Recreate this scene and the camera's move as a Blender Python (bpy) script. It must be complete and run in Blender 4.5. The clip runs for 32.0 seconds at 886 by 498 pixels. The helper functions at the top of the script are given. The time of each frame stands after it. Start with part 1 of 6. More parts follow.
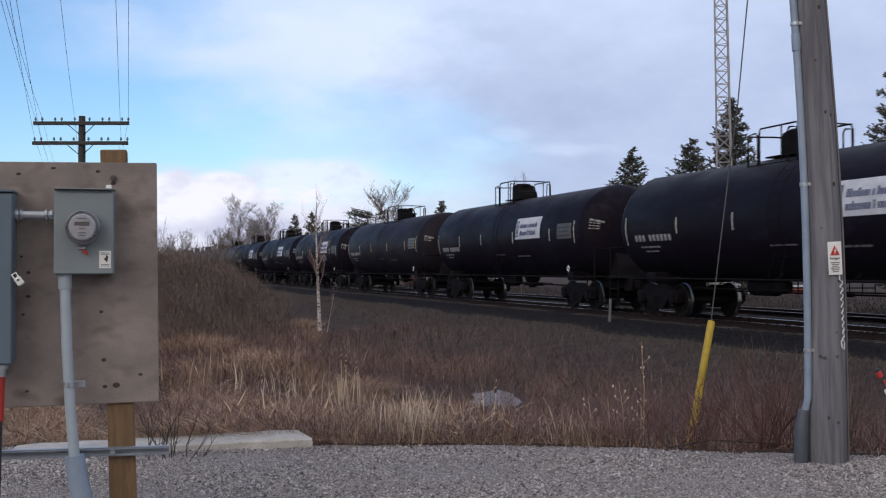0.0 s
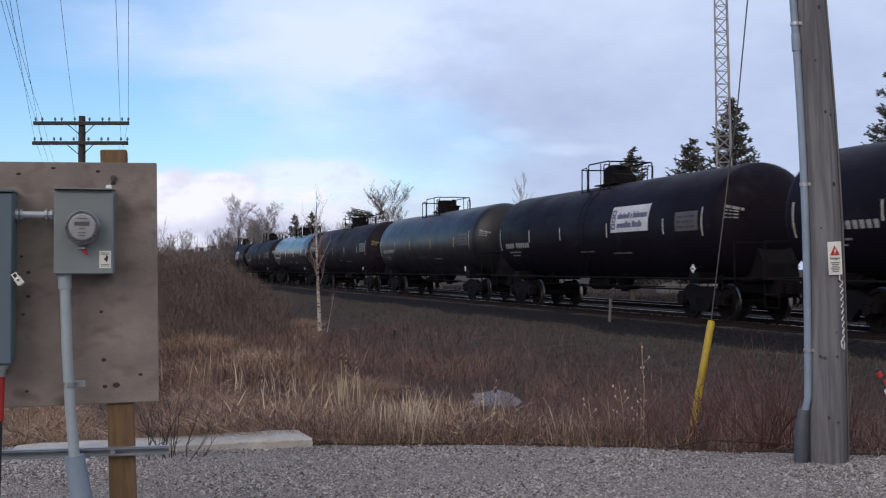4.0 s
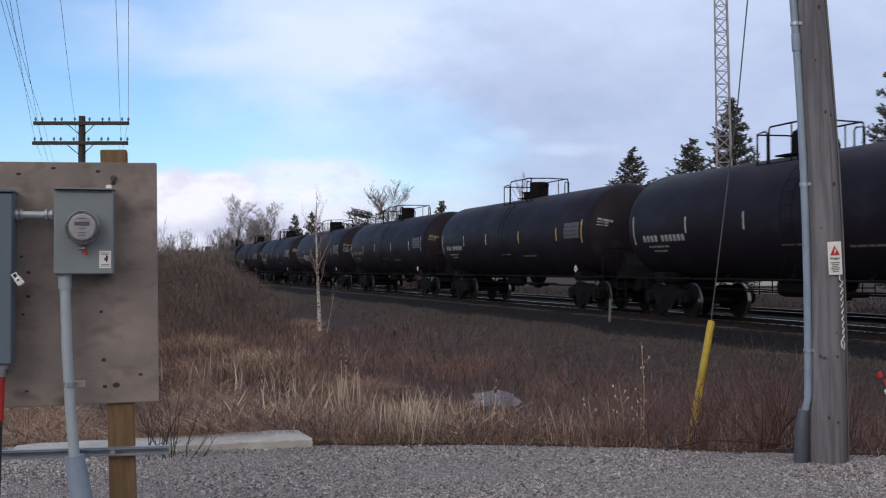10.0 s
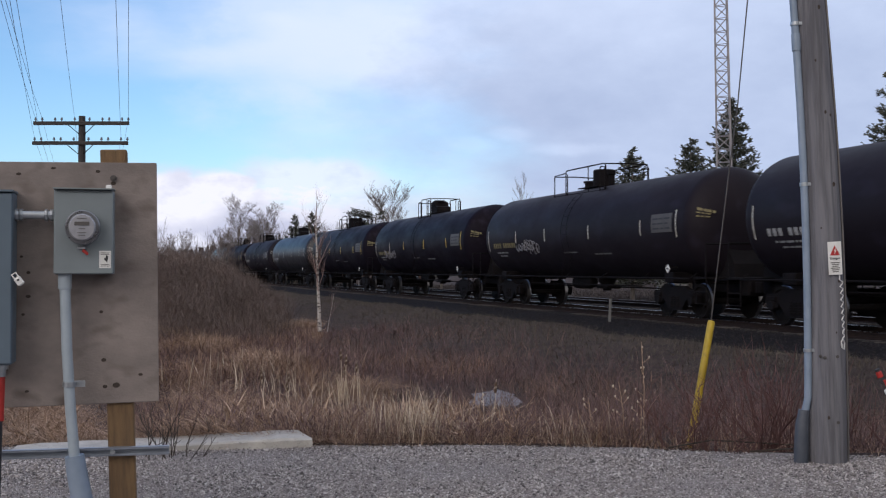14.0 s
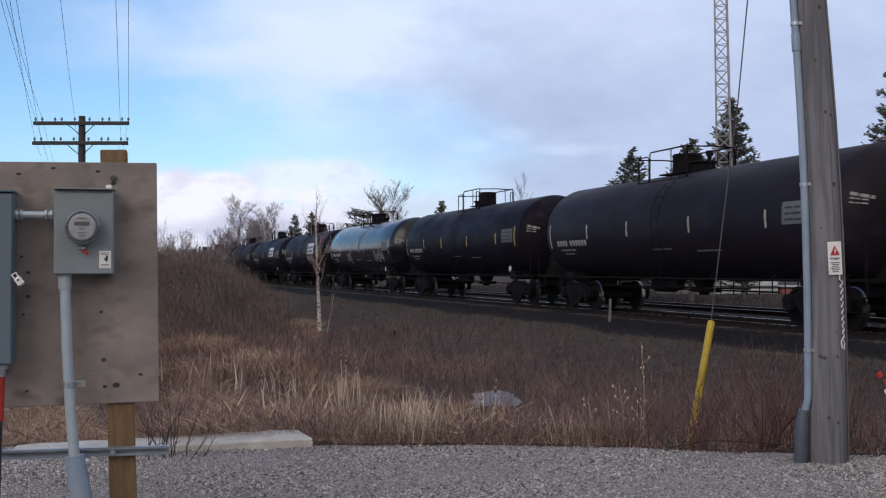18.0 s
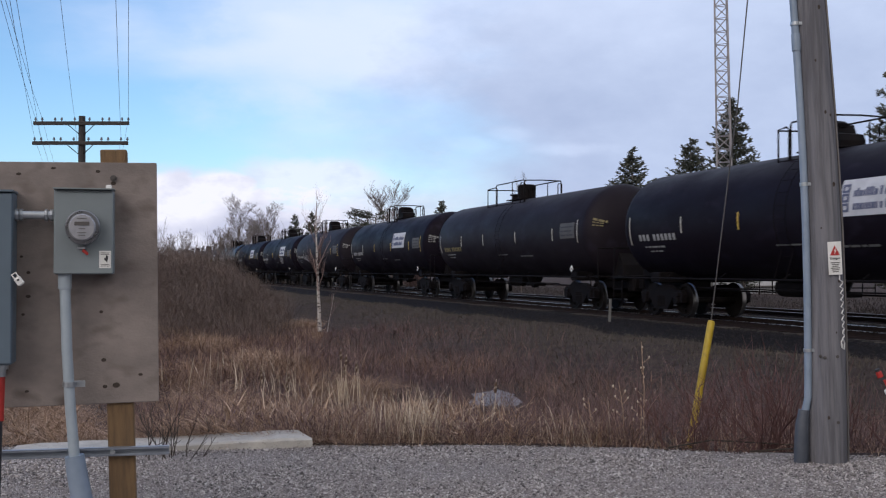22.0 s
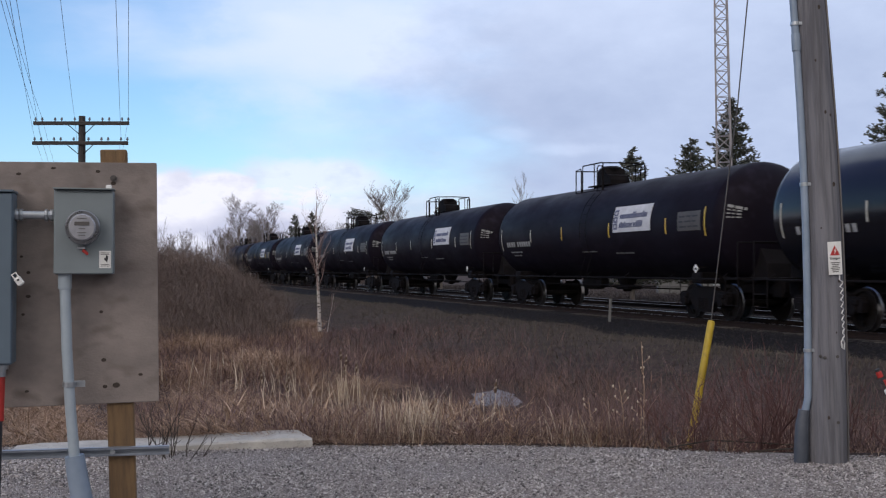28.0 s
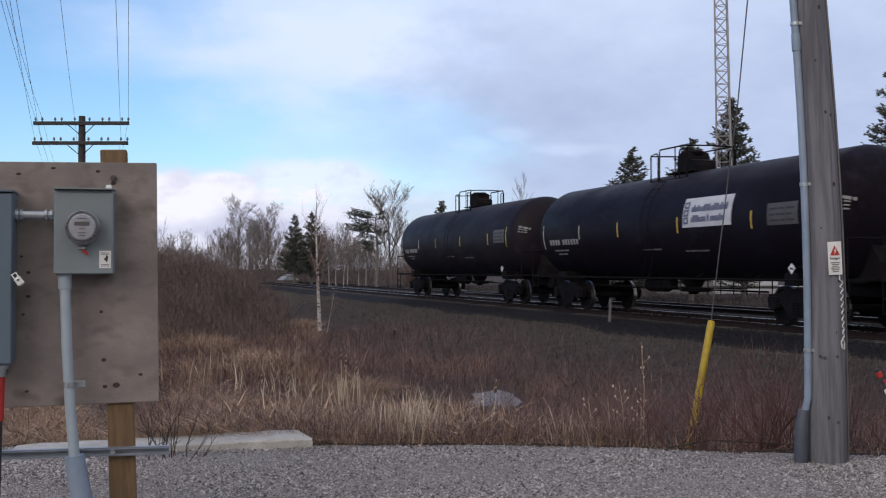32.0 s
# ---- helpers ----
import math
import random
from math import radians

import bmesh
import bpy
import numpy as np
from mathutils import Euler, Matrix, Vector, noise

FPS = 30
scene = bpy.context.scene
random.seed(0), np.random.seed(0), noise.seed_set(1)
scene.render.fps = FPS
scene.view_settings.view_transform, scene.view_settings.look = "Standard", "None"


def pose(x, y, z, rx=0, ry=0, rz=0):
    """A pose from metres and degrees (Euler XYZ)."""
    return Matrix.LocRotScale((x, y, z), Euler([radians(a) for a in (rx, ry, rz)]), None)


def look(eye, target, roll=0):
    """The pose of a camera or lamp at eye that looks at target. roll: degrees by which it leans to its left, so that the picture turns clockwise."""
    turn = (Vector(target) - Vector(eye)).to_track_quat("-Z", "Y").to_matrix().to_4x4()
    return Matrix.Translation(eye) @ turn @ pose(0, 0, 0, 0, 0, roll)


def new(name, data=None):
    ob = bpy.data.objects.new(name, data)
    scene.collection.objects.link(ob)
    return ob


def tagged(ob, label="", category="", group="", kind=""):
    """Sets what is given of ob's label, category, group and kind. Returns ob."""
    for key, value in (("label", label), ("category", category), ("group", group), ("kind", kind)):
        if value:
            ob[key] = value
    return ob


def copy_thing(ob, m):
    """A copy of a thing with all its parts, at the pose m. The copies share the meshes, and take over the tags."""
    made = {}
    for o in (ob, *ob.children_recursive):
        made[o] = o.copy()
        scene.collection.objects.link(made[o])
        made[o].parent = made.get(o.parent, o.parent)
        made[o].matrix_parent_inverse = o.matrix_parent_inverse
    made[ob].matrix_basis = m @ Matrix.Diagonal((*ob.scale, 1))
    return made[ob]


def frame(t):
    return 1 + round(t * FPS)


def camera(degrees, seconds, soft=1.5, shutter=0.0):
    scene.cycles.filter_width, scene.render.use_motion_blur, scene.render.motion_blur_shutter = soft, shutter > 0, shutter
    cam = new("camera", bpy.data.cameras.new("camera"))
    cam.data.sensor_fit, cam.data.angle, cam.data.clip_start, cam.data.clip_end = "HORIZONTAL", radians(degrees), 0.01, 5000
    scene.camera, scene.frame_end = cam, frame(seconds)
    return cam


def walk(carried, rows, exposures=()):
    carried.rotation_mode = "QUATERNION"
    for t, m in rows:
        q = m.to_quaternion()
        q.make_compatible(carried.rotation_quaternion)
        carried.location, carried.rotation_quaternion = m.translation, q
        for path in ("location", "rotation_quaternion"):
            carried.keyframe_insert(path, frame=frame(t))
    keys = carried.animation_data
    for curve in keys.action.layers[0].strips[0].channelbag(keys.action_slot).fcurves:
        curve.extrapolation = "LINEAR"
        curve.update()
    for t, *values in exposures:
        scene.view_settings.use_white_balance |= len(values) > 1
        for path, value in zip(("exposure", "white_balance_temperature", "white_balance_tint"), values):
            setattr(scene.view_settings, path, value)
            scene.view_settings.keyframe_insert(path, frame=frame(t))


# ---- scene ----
# ---- camera ----
cam = camera(43.7, 32.0, soft=1.2, shutter=0.12)
EYE = (0.0, 0.0, 1.4)
VIEW = look(EYE, (0.0, 100.0, 1.4 + 100.0 * 35.5 / 1956.0))
walk(cam, [(0.0, VIEW), (32.0, VIEW)], exposures=[(0.0, -0.06, 6130, 15), (32.0, -0.06, 6130, 15)])

# ---- world and sun ----
SUN_AZ, SUN_EL = radians(215), radians(24)   # compass bearing from +y, clockwise


def sky_world():
    w = bpy.data.worlds.new("sky")
    scene.world = w
    w.use_nodes = True
    nt = w.node_tree
    nt.nodes.clear()
    N, K = nt.nodes.new, nt.links.new
    out, bg = N("ShaderNodeOutputWorld"), N("ShaderNodeBackground")
    sky = N("ShaderNodeTexSky")
    sky.sky_type, sky.sun_disc = "NISHITA", False
    sky.sun_elevation, sky.sun_rotation = SUN_EL, SUN_AZ
    sky.air_density, sky.dust_density, sky.ozone_density = 1.0, 0.6, 1.4
    co = N("ShaderNodeTexCoord")
    sep = N("ShaderNodeSeparateXYZ")
    K(co.outputs["Generated"], sep.inputs[0])

    def mth(op, a, b=None, c=None):
        m = N("ShaderNodeMath")
        m.operation = op
        for i, v in enumerate((a, b, c)):
            if v is None:
                continue
            if isinstance(v, (int, float)):
                m.inputs[i].default_value = v
            else:
                K(v, m.inputs[i])
        return m.outputs[0]

    def band(v, lo, hi, a=0.0, b=1.0):
        m = N("ShaderNodeMapRange")
        m.interpolation_type = "SMOOTHSTEP"
        for i, q in enumerate((lo, hi, a, b)):
            m.inputs[i + 1].default_value = q
        K(v, m.inputs[0])
        return m.outputs[0]

    def noise_of(scale, detail, rough, stretch, shift=0.0):
        mp = N("ShaderNodeMapping")
        mp.inputs["Scale"].default_value = stretch
        mp.inputs["Location"].default_value = (shift, shift * 0.7, shift * 0.3)
        K(co.outputs["Generated"], mp.inputs[0])
        t = N("ShaderNodeTexNoise")
        t.inputs["Scale"].default_value, t.inputs["Detail"].default_value = scale, detail
        t.inputs["Roughness"].default_value = rough
        K(mp.outputs[0], t.inputs["Vector"])
        return t.outputs["Fac"]

    up, east = sep.outputs["Z"], sep.outputs["X"]
    wide = noise_of(2.6, 3.0, 0.5, (1.0, 1.0, 2.4), 3.1)
    fine = noise_of(5.0, 6.0, 0.55, (1.0, 1.0, 2.8), 7.7)
    low = noise_of(9.0, 6.0, 0.6, (1.0, 1.0, 2.4), 1.9)
    # the cloud deck thickens towards the right and above, and opens to blue low on the left
    cover = mth("ADD", mth("MULTIPLY", wide, 0.55), mth("MULTIPLY", fine, 0.45))
    cover = mth("ADD", mth("ADD", cover, band(east, -0.36, -0.10, 0.0, 0.32)), band(east, 0.0, 0.22, 0.0, 0.22))
    gap = mth("MULTIPLY", mth("MULTIPLY", band(up, 0.05, 0.09), band(up, 0.13, 0.19, 1.0, 0.0)), band(east, -0.18, 0.20, 1.0, 0.05))
    cover = mth("ADD", mth("SUBTRACT", cover, mth("MULTIPLY", gap, 0.22)), band(sep.outputs["Y"], 0.2, -0.4, 0.0, 0.4))

    def lobe(e0, u0, re, ru, soft):
        """A soft-edged cloud round a bearing and a height, ragged by noise."""
        dx = mth("MULTIPLY", mth("SUBTRACT", east, e0), 1.0 / re)
        dz = mth("MULTIPLY", mth("SUBTRACT", up, u0), 1.0 / ru)
        r = mth("SQRT", mth("ADD", mth("MULTIPLY", dx, dx), mth("MULTIPLY", dz, dz)))
        r = mth("ADD", r, mth("MULTIPLY", mth("SUBTRACT", ragged, 0.5), 1.7))
        return band(r, 1.0 - soft, 1.0 + soft, 1.0, 0.0)

    ragged = noise_of(13.0, 6.0, 0.58, (1.0, 1.0, 1.9), 4.3)
    bank = lobe(-0.115, 0.215, 0.105, 0.075, 0.75)          # broad bright cloud high over the field
    puffs = mth("MAXIMUM", lobe(0.022, 0.113, 0.022, 0.007, 0.6), lobe(0.058, 0.121, 0.016, 0.006, 0.6))
    puffs = mth("MAXIMUM", puffs, lobe(0.115, 0.107, 0.03, 0.005, 0.7))
    puffs = mth("MULTIPLY", puffs, 0.6)
    deck = mth("MAXIMUM", band(cover, 0.48, 0.88), mth("MAXIMUM", mth("MULTIPLY", bank, 0.8), puffs))
    # heaped clouds low over the horizon
    heap = band(mth("SUBTRACT", mth("ADD", mth("MULTIPLY", low, 0.6), mth("MULTIPLY", fine, 0.25)), mth("MULTIPLY", up, 3.1)), 0.13, 0.27)
    heap = mth("MULTIPLY", heap, band(east, -0.12, 0.10, 1.0, 0.10))
    tower = mth("MAXIMUM", lobe(-0.245, 0.062, 0.05, 0.024, 0.30), lobe(-0.195, 0.072, 0.034, 0.016, 0.35))
    tower = mth("MAXIMUM", tower, mth("MULTIPLY", lobe(-0.115, 0.080, 0.075, 0.024, 0.45), 0.8))
    heap = mth("MAXIMUM", heap, tower)
    # underside tone: bright thin cloud to grey lavender thick cloud
    tone = N("ShaderNodeMix")
    tone.data_type = "RGBA"
    tone.inputs[6].default_value = (0.82, 0.93, 1.10, 1)
    tone.inputs[7].default_value = (0.385, 0.475, 0.665, 1)
    grey = mth("ADD", band(east, -0.20, 0.06, 0.06, 0.64), mth("MULTIPLY", mth("SUBTRACT", mth("ADD", wide, ragged), 0.95), 0.55))
    grey = mth("SUBTRACT", grey, band(up, 0.10, 0.30, 0.0, 0.36))
    grey = mth("SUBTRACT", grey, mth("MULTIPLY", mth("MAXIMUM", bank, puffs), 0.34))
    K(grey, tone.inputs[0])
    lit = N("ShaderNodeMix")
    lit.data_type = "RGBA"
    plump = N("ShaderNodeMix")       # sunlit tops over lavender undersides
    plump.data_type = "RGBA"
    plump.inputs[6].default_value = (0.66, 0.68, 0.80, 1)
    plump.inputs[7].default_value = (1.04, 1.04, 1.08, 1)
    K(mth("ADD", band(ragged, 0.36, 0.60, 0.0, 0.75), mth("MULTIPLY", tower, 0.5)), plump.inputs[0])
    K(plump.outputs[2], lit.inputs[7])
    K(heap, lit.inputs[0])
    K(tone.outputs[2], lit.inputs[6])
    # behind the lot the veiled sun whitens the deck
    veil = N("ShaderNodeMix")
    veil.data_type = "RGBA"
    veil.inputs[7].default_value = (0.80, 0.76, 0.70, 1)
    K(band(sep.outputs["Y"], 0.15, -0.5), veil.inputs[0])
    K(lit.outputs[2], veil.inputs[6])
    cloud = N("ShaderNodeVectorMath")
    cloud.operation = "SCALE"
    cloud.inputs["Scale"].default_value = 9.6
    K(veil.outputs[2], cloud.inputs[0])
    blue = N("ShaderNodeVectorMath")
    blue.operation = "MULTIPLY"
    depth = N("ShaderNodeMix")       # cyan over the horizon, deeper blue overhead
    depth.data_type = "RGBA"
    depth.inputs[6].default_value, depth.inputs[7].default_value = (1.20, 1.50, 1.72, 1), (1.15, 1.18, 1.72, 1)
    K(band(up, 0.26, 0.55), depth.inputs[0])
    K(depth.outputs[2], blue.inputs[1])
    K(sky.outputs[0], blue.inputs[0])
    both = N("ShaderNodeMix")
    both.data_type = "RGBA"
    K(mth("MAXIMUM", deck, heap), both.inputs[0])
    K(blue.outputs[0], both.inputs[6])
    K(cloud.outputs[0], both.inputs[7])
    K(both.outputs[2], bg.inputs["Color"])
    bg.inputs["Strength"].default_value = 0.1
    K(bg.outputs[0], out.inputs[0])


sky_world()
sun = new("sun", bpy.data.lights.new("sun", "SUN"))
sun.data.energy, sun.data.angle, sun.data.color = 1.5, radians(50), (1.0, 0.91, 0.80)
_to_sun = Vector((math.sin(SUN_AZ) * math.cos(SUN_EL), math.cos(SUN_AZ) * math.cos(SUN_EL), math.sin(SUN_EL)))
sun.matrix_basis = look(_to_sun * 50, (0, 0, 0))


# ---- materials ----
def material(name, color, rough=0.7, metal=0.0, other=None, scale=6.0, mix=(0.35, 0.65), bump=0.0, bump_scale=40.0,
             stretch=(1, 1, 1), speckle=None, island=None, spec=0.5, coat=0.0, random_tint=0.0, rough_vary=0.0):
    """A surface of a colour that wanders to another, with fine relief, specks and a tint by piece."""
    m = bpy.data.materials.new(name)
    m.use_nodes = True
    nt = m.node_tree
    N, K = nt.nodes.new, nt.links.new
    b = nt.nodes["Principled BSDF"]
    b.inputs["Roughness"].default_value, b.inputs["Metallic"].default_value = rough, metal
    b.inputs["Specular IOR Level"].default_value = spec
    b.inputs["Coat Weight"].default_value = coat
    co = N("ShaderNodeTexCoord")
    mp = N("ShaderNodeMapping")
    mp.inputs["Scale"].default_value = stretch
    K(co.outputs["Object"], mp.inputs[0])

    def noise_at(s, d=5.0):
        t = N("ShaderNodeTexNoise")
        t.inputs["Scale"].default_value, t.inputs["Detail"].default_value = s, d
        t.inputs["Roughness"].default_value = 0.6
        K(mp.outputs[0], t.inputs["Vector"])
        return t.outputs["Fac"]

    def ramp(v, lo, hi):
        r = N("ShaderNodeMapRange")
        r.inputs[1].default_value, r.inputs[2].default_value = lo, hi
        K(v, r.inputs[0])
        return r.outputs[0]

    def blend(f, a, c, mode="MIX"):
        x = N("ShaderNodeMix")
        x.data_type, x.blend_type = "RGBA", mode
        for sock, v in ((x.inputs[0], f), (x.inputs[6], a), (x.inputs[7], c)):
            if isinstance(v, tuple):
                sock.default_value = (*v, 1)
            elif isinstance(v, float):
                sock.default_value = v
            else:
                K(v, sock)
        return x.outputs[2]

    col = color
    if island:
        g = N("ShaderNodeNewGeometry")
        r = N("ShaderNodeValToRGB")
        el = r.color_ramp.elements
        while len(el) < len(island):
            el.new(0.5)
        for i, c in enumerate(island):
            el[i].position, el[i].color = i / max(1, len(island) - 1), (*c, 1)
        K(g.outputs["Random Per Island"], r.inputs[0])
        col = r.outputs[0]
    if other:
        col = blend(ramp(noise_at(scale), *mix), col, other)
    if speckle:
        c, s, lo, hi = speckle
        col = blend(ramp(noise_at(s, 2.0), lo, hi), col, c)
    if random_tint:
        oi = N("ShaderNodeObjectInfo")
        h = N("ShaderNodeHueSaturation")
        mm = N("ShaderNodeMapRange")
        mm.inputs[3].default_value, mm.inputs[4].default_value = 1 - random_tint, 1 + random_tint
        K(oi.outputs["Random"], mm.inputs[0])
        K(mm.outputs[0], h.inputs["Value"])
        if isinstance(col, tuple):
            h.inputs["Color"].default_value = (*col, 1)
        else:
            K(col, h.inputs["Color"])
        col = h.outputs[0]
    if isinstance(col, tuple):
        b.inputs["Base Color"].default_value = (*col, 1)
    else:
        K(col, b.inputs["Base Color"])
    if rough_vary:
        r = N("ShaderNodeMapRange")
        r.inputs[1].default_value, r.inputs[2].default_value = 0.3, 0.7
        r.inputs[3].default_value, r.inputs[4].default_value = rough - rough_vary, rough + rough_vary
        K(noise_at(scale * 1.7), r.inputs[0])
        K(r.outputs[0], b.inputs["Roughness"])
    if bump:
        bp = N("ShaderNodeBump")
        bp.inputs["Strength"].default_value, bp.inputs["Distance"].default_value = bump, 0.02
        K(noise_at(bump_scale, 4.0), bp.inputs["Height"])
        K(bp.outputs[0], b.inputs["Normal"])
    return m


M = {}
M["gravel"] = material("gravel", (0.255, 0.226, 0.213), 0.9, other=(0.375, 0.338, 0.323), scale=9, bump=1.0, bump_scale=55, speckle=((0.075, 0.068, 0.070), 60, 0.54, 0.68))
M["gravel_stone"] = material("gravel_stone", (0.2961, 0.2961, 0.2961), 0.85, island=[(0.065, 0.059, 0.058), (0.19, 0.170, 0.162), (0.31, 0.280, 0.268), (0.44, 0.405, 0.39), (0.68, 0.645, 0.625)], bump=0.4, bump_scale=90)
M["earth"] = material("earth", (0.04185, 0.03003, 0.02804), 0.95, spec=0.1, other=(0.07673, 0.05587, 0.04758), scale=1.6, bump=1.0, bump_scale=14, speckle=((0.03139, 0.02794, 0.02549), 8, 0.5, 0.7))
# the shade beneath the train is put into both ballast colours
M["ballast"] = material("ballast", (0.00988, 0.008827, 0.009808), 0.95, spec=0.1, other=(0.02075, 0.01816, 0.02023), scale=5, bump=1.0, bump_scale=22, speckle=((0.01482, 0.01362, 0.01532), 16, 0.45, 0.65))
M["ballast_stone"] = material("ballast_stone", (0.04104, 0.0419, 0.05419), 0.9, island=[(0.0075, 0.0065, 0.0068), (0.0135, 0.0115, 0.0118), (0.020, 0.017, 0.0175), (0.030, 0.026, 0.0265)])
M["tie"] = material("tie", (0.05, 0.04, 0.033), 0.9, other=(0.09, 0.075, 0.062), scale=4, stretch=(6, 1, 1), bump=0.6, random_tint=0.3)
M["rail"] = material("rail_rust", (0.0225, 0.014, 0.01155), 0.8, spec=0.15, other=(0.015, 0.01, 0.0088), scale=9, bump=0.2)
M["rail_worn"] = material("dull_rail_head", (0.16, 0.15, 0.145), 0.4, 1.0, rough_vary=0.06, scale=4)
M["rail_head"] = material("rail_head", (0.42, 0.42, 0.42), 0.28, 1.0, rough_vary=0.06, scale=4)
M["concrete"] = material("concrete", (0.52, 0.50, 0.46), 0.9, other=(0.38, 0.365, 0.34), scale=5, bump=0.5, bump_scale=45, speckle=((0.25, 0.24, 0.22), 24, 0.62, 0.75))
M["plywood"] = material("plywood", (0.272, 0.236, 0.217), 0.85, spec=0.2, other=(0.192, 0.167, 0.156), scale=2.0, stretch=(1.4, 1.0, 2.2), bump=0.22, bump_scale=38, speckle=((0.135, 0.110, 0.098), 3.4, 0.52, 0.74))
M["knot"] = material("knot", (0.035, 0.027, 0.022), 0.9, other=(0.055, 0.042, 0.034), scale=60)
M["treated"] = material("treated_post", (0.2025, 0.1261, 0.06175), 0.85, other=(0.135, 0.087, 0.0475), scale=4, stretch=(9, 9, 1), bump=0.5, bump_scale=20)
M["steel_grey"] = material("grey_enamel", (0.20, 0.235, 0.25), 0.45, 0.0, other=(0.17, 0.20, 0.215), scale=3, rough_vary=0.08)
M["steel_blue"] = material("blue_grey_enamel", (0.105, 0.145, 0.185), 0.45, other=(0.09, 0.125, 0.16), scale=3, rough_vary=0.08)
M["pvc"] = material("grey_pvc", (0.36, 0.42, 0.47), 0.4, other=(0.29, 0.34, 0.385), scale=5, bump=0.05)
M["pvc_blue"] = material("blue_grey_pvc", (0.25, 0.31, 0.40), 0.45, other=(0.19, 0.245, 0.32), scale=5)
M["pvc_dark"] = material("dark_pvc", (0.05, 0.06, 0.08), 0.5, other=(0.075, 0.085, 0.105), scale=8)
M["galv"] = material("galvanised", (0.50, 0.53, 0.56), 0.38, 0.85, other=(0.38, 0.41, 0.44), scale=14, rough_vary=0.1)
M["strut"] = material("galvanised_strut", (0.30, 0.335, 0.385), 0.5, 0.5, other=(0.24, 0.265, 0.31), scale=10)
M["red"] = material("red_plastic", (0.45, 0.03, 0.025), 0.5, other=(0.33, 0.025, 0.02), scale=10)
M["white"] = material("white_sheet", (0.78, 0.78, 0.76), 0.6, other=(0.66, 0.66, 0.64), scale=7)
M["ink"] = material("dark_ink", (0.03, 0.03, 0.035), 0.7)
M["banner"] = material("banner_cloth", (0.56, 0.57, 0.60), 0.75, other=(0.44, 0.45, 0.48), scale=3)
M["blue_ink"] = material("blue_ink", (0.075, 0.088, 0.155), 0.7, other=(0.12, 0.13, 0.20), scale=20)
M["meter_glass"] = material("meter_cover", (0.34, 0.345, 0.37), 0.12, coat=0.6, other=(0.27, 0.275, 0.30), scale=18)
M["meter_ring"] = material("meter_ring", (0.22, 0.225, 0.24), 0.3, 0.9, rough_vary=0.08, scale=9)
M["pole_wood"] = material("pole_wood", (0.176, 0.176, 0.194), 0.9, spec=0.2, other=(0.112, 0.111, 0.124), scale=3.0, stretch=(8, 8, 0.45), mix=(0.4, 0.62), bump=0.8, bump_scale=6, speckle=((0.225, 0.224, 0.243), 2.2, 0.52, 0.78))
M["dark_wood"] = material("creosoted_wood", (0.034, 0.031, 0.032), 0.9, other=(0.055, 0.050, 0.050), scale=3, stretch=(6, 6, 1))
M["glass_insulator"] = material("insulator", (0.10, 0.12, 0.15), 0.25)
M["wire"] = material("wire", (0.17, 0.20, 0.27), 0.5, 0.4)
M["guy"] = material("guy_strand", (0.16, 0.15, 0.145), 0.55, 0.6)
M["yellow"] = material("yellow_guard", (0.50, 0.355, 0.016), 0.5, other=(0.30, 0.205, 0.014), scale=7, stretch=(1, 1, 0.5), bump=0.15, speckle=((0.17, 0.12, 0.03), 11, 0.58, 0.72))
M["tower"] = material("tower_steel", (0.306, 0.289, 0.2958), 0.6, 0.4, other=(0.2295, 0.2125, 0.2175), scale=3)
M["tank"] = material("black_tank_paint", (0.0086, 0.0063, 0.0102), 0.5, other=(0.01053, 0.00918, 0.01553), scale=0.7, stretch=(0.5, 1, 1), spec=0.045, speckle=((0.01872, 0.01566, 0.02559), 1.9, 0.58, 0.8), rough_vary=0.1)
M["tank_soft"] = material("faded_black_tank_paint", (0.0108, 0.0084, 0.0126), 0.58, other=(0.0155, 0.0120, 0.0165), scale=0.6, stretch=(0.5, 1, 1), spec=0.11, speckle=((0.02106, 0.01836, 0.02924), 1.7, 0.58, 0.8), rough_vary=0.08)
M["tank_gloss"] = material("glossy_black_tank_paint", (0.006, 0.0065, 0.011), 0.22, other=(0.009, 0.009, 0.013), scale=0.8, rough_vary=0.05, spec=0.36)
M["tank_semi"] = material("satin_black_tank_paint", (0.008, 0.0082, 0.014), 0.42, other=(0.012, 0.012, 0.013), scale=0.8, rough_vary=0.06, spec=0.38)
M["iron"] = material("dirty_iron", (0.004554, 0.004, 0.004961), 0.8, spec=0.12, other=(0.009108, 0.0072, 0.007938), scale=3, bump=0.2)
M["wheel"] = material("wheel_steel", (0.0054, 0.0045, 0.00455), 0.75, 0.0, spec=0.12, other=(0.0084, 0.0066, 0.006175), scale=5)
M["tread"] = material("bright_tread", (0.20, 0.195, 0.195), 0.32, 1.0)
M["stencil"] = material("white_stencil", (0.36, 0.36, 0.355), 0.7, other=(0.20, 0.20, 0.20), scale=6)
M["stencil_dull"] = material("yellowed_stencil", (0.20, 0.165, 0.07), 0.7, other=(0.12, 0.10, 0.05), scale=6)
M["reflector_y"] = material("yellow_reflector", (0.62, 0.43, 0.05), 0.4, other=(0.46, 0.31, 0.04), scale=9)
M["reflector_w"] = material("white_reflector", (0.50, 0.48, 0.42), 0.4, other=(0.36, 0.34, 0.28), scale=9)
M["panel"] = material("grey_data_panel", (0.058, 0.053, 0.052), 0.6, other=(0.082, 0.075, 0.071), scale=3)
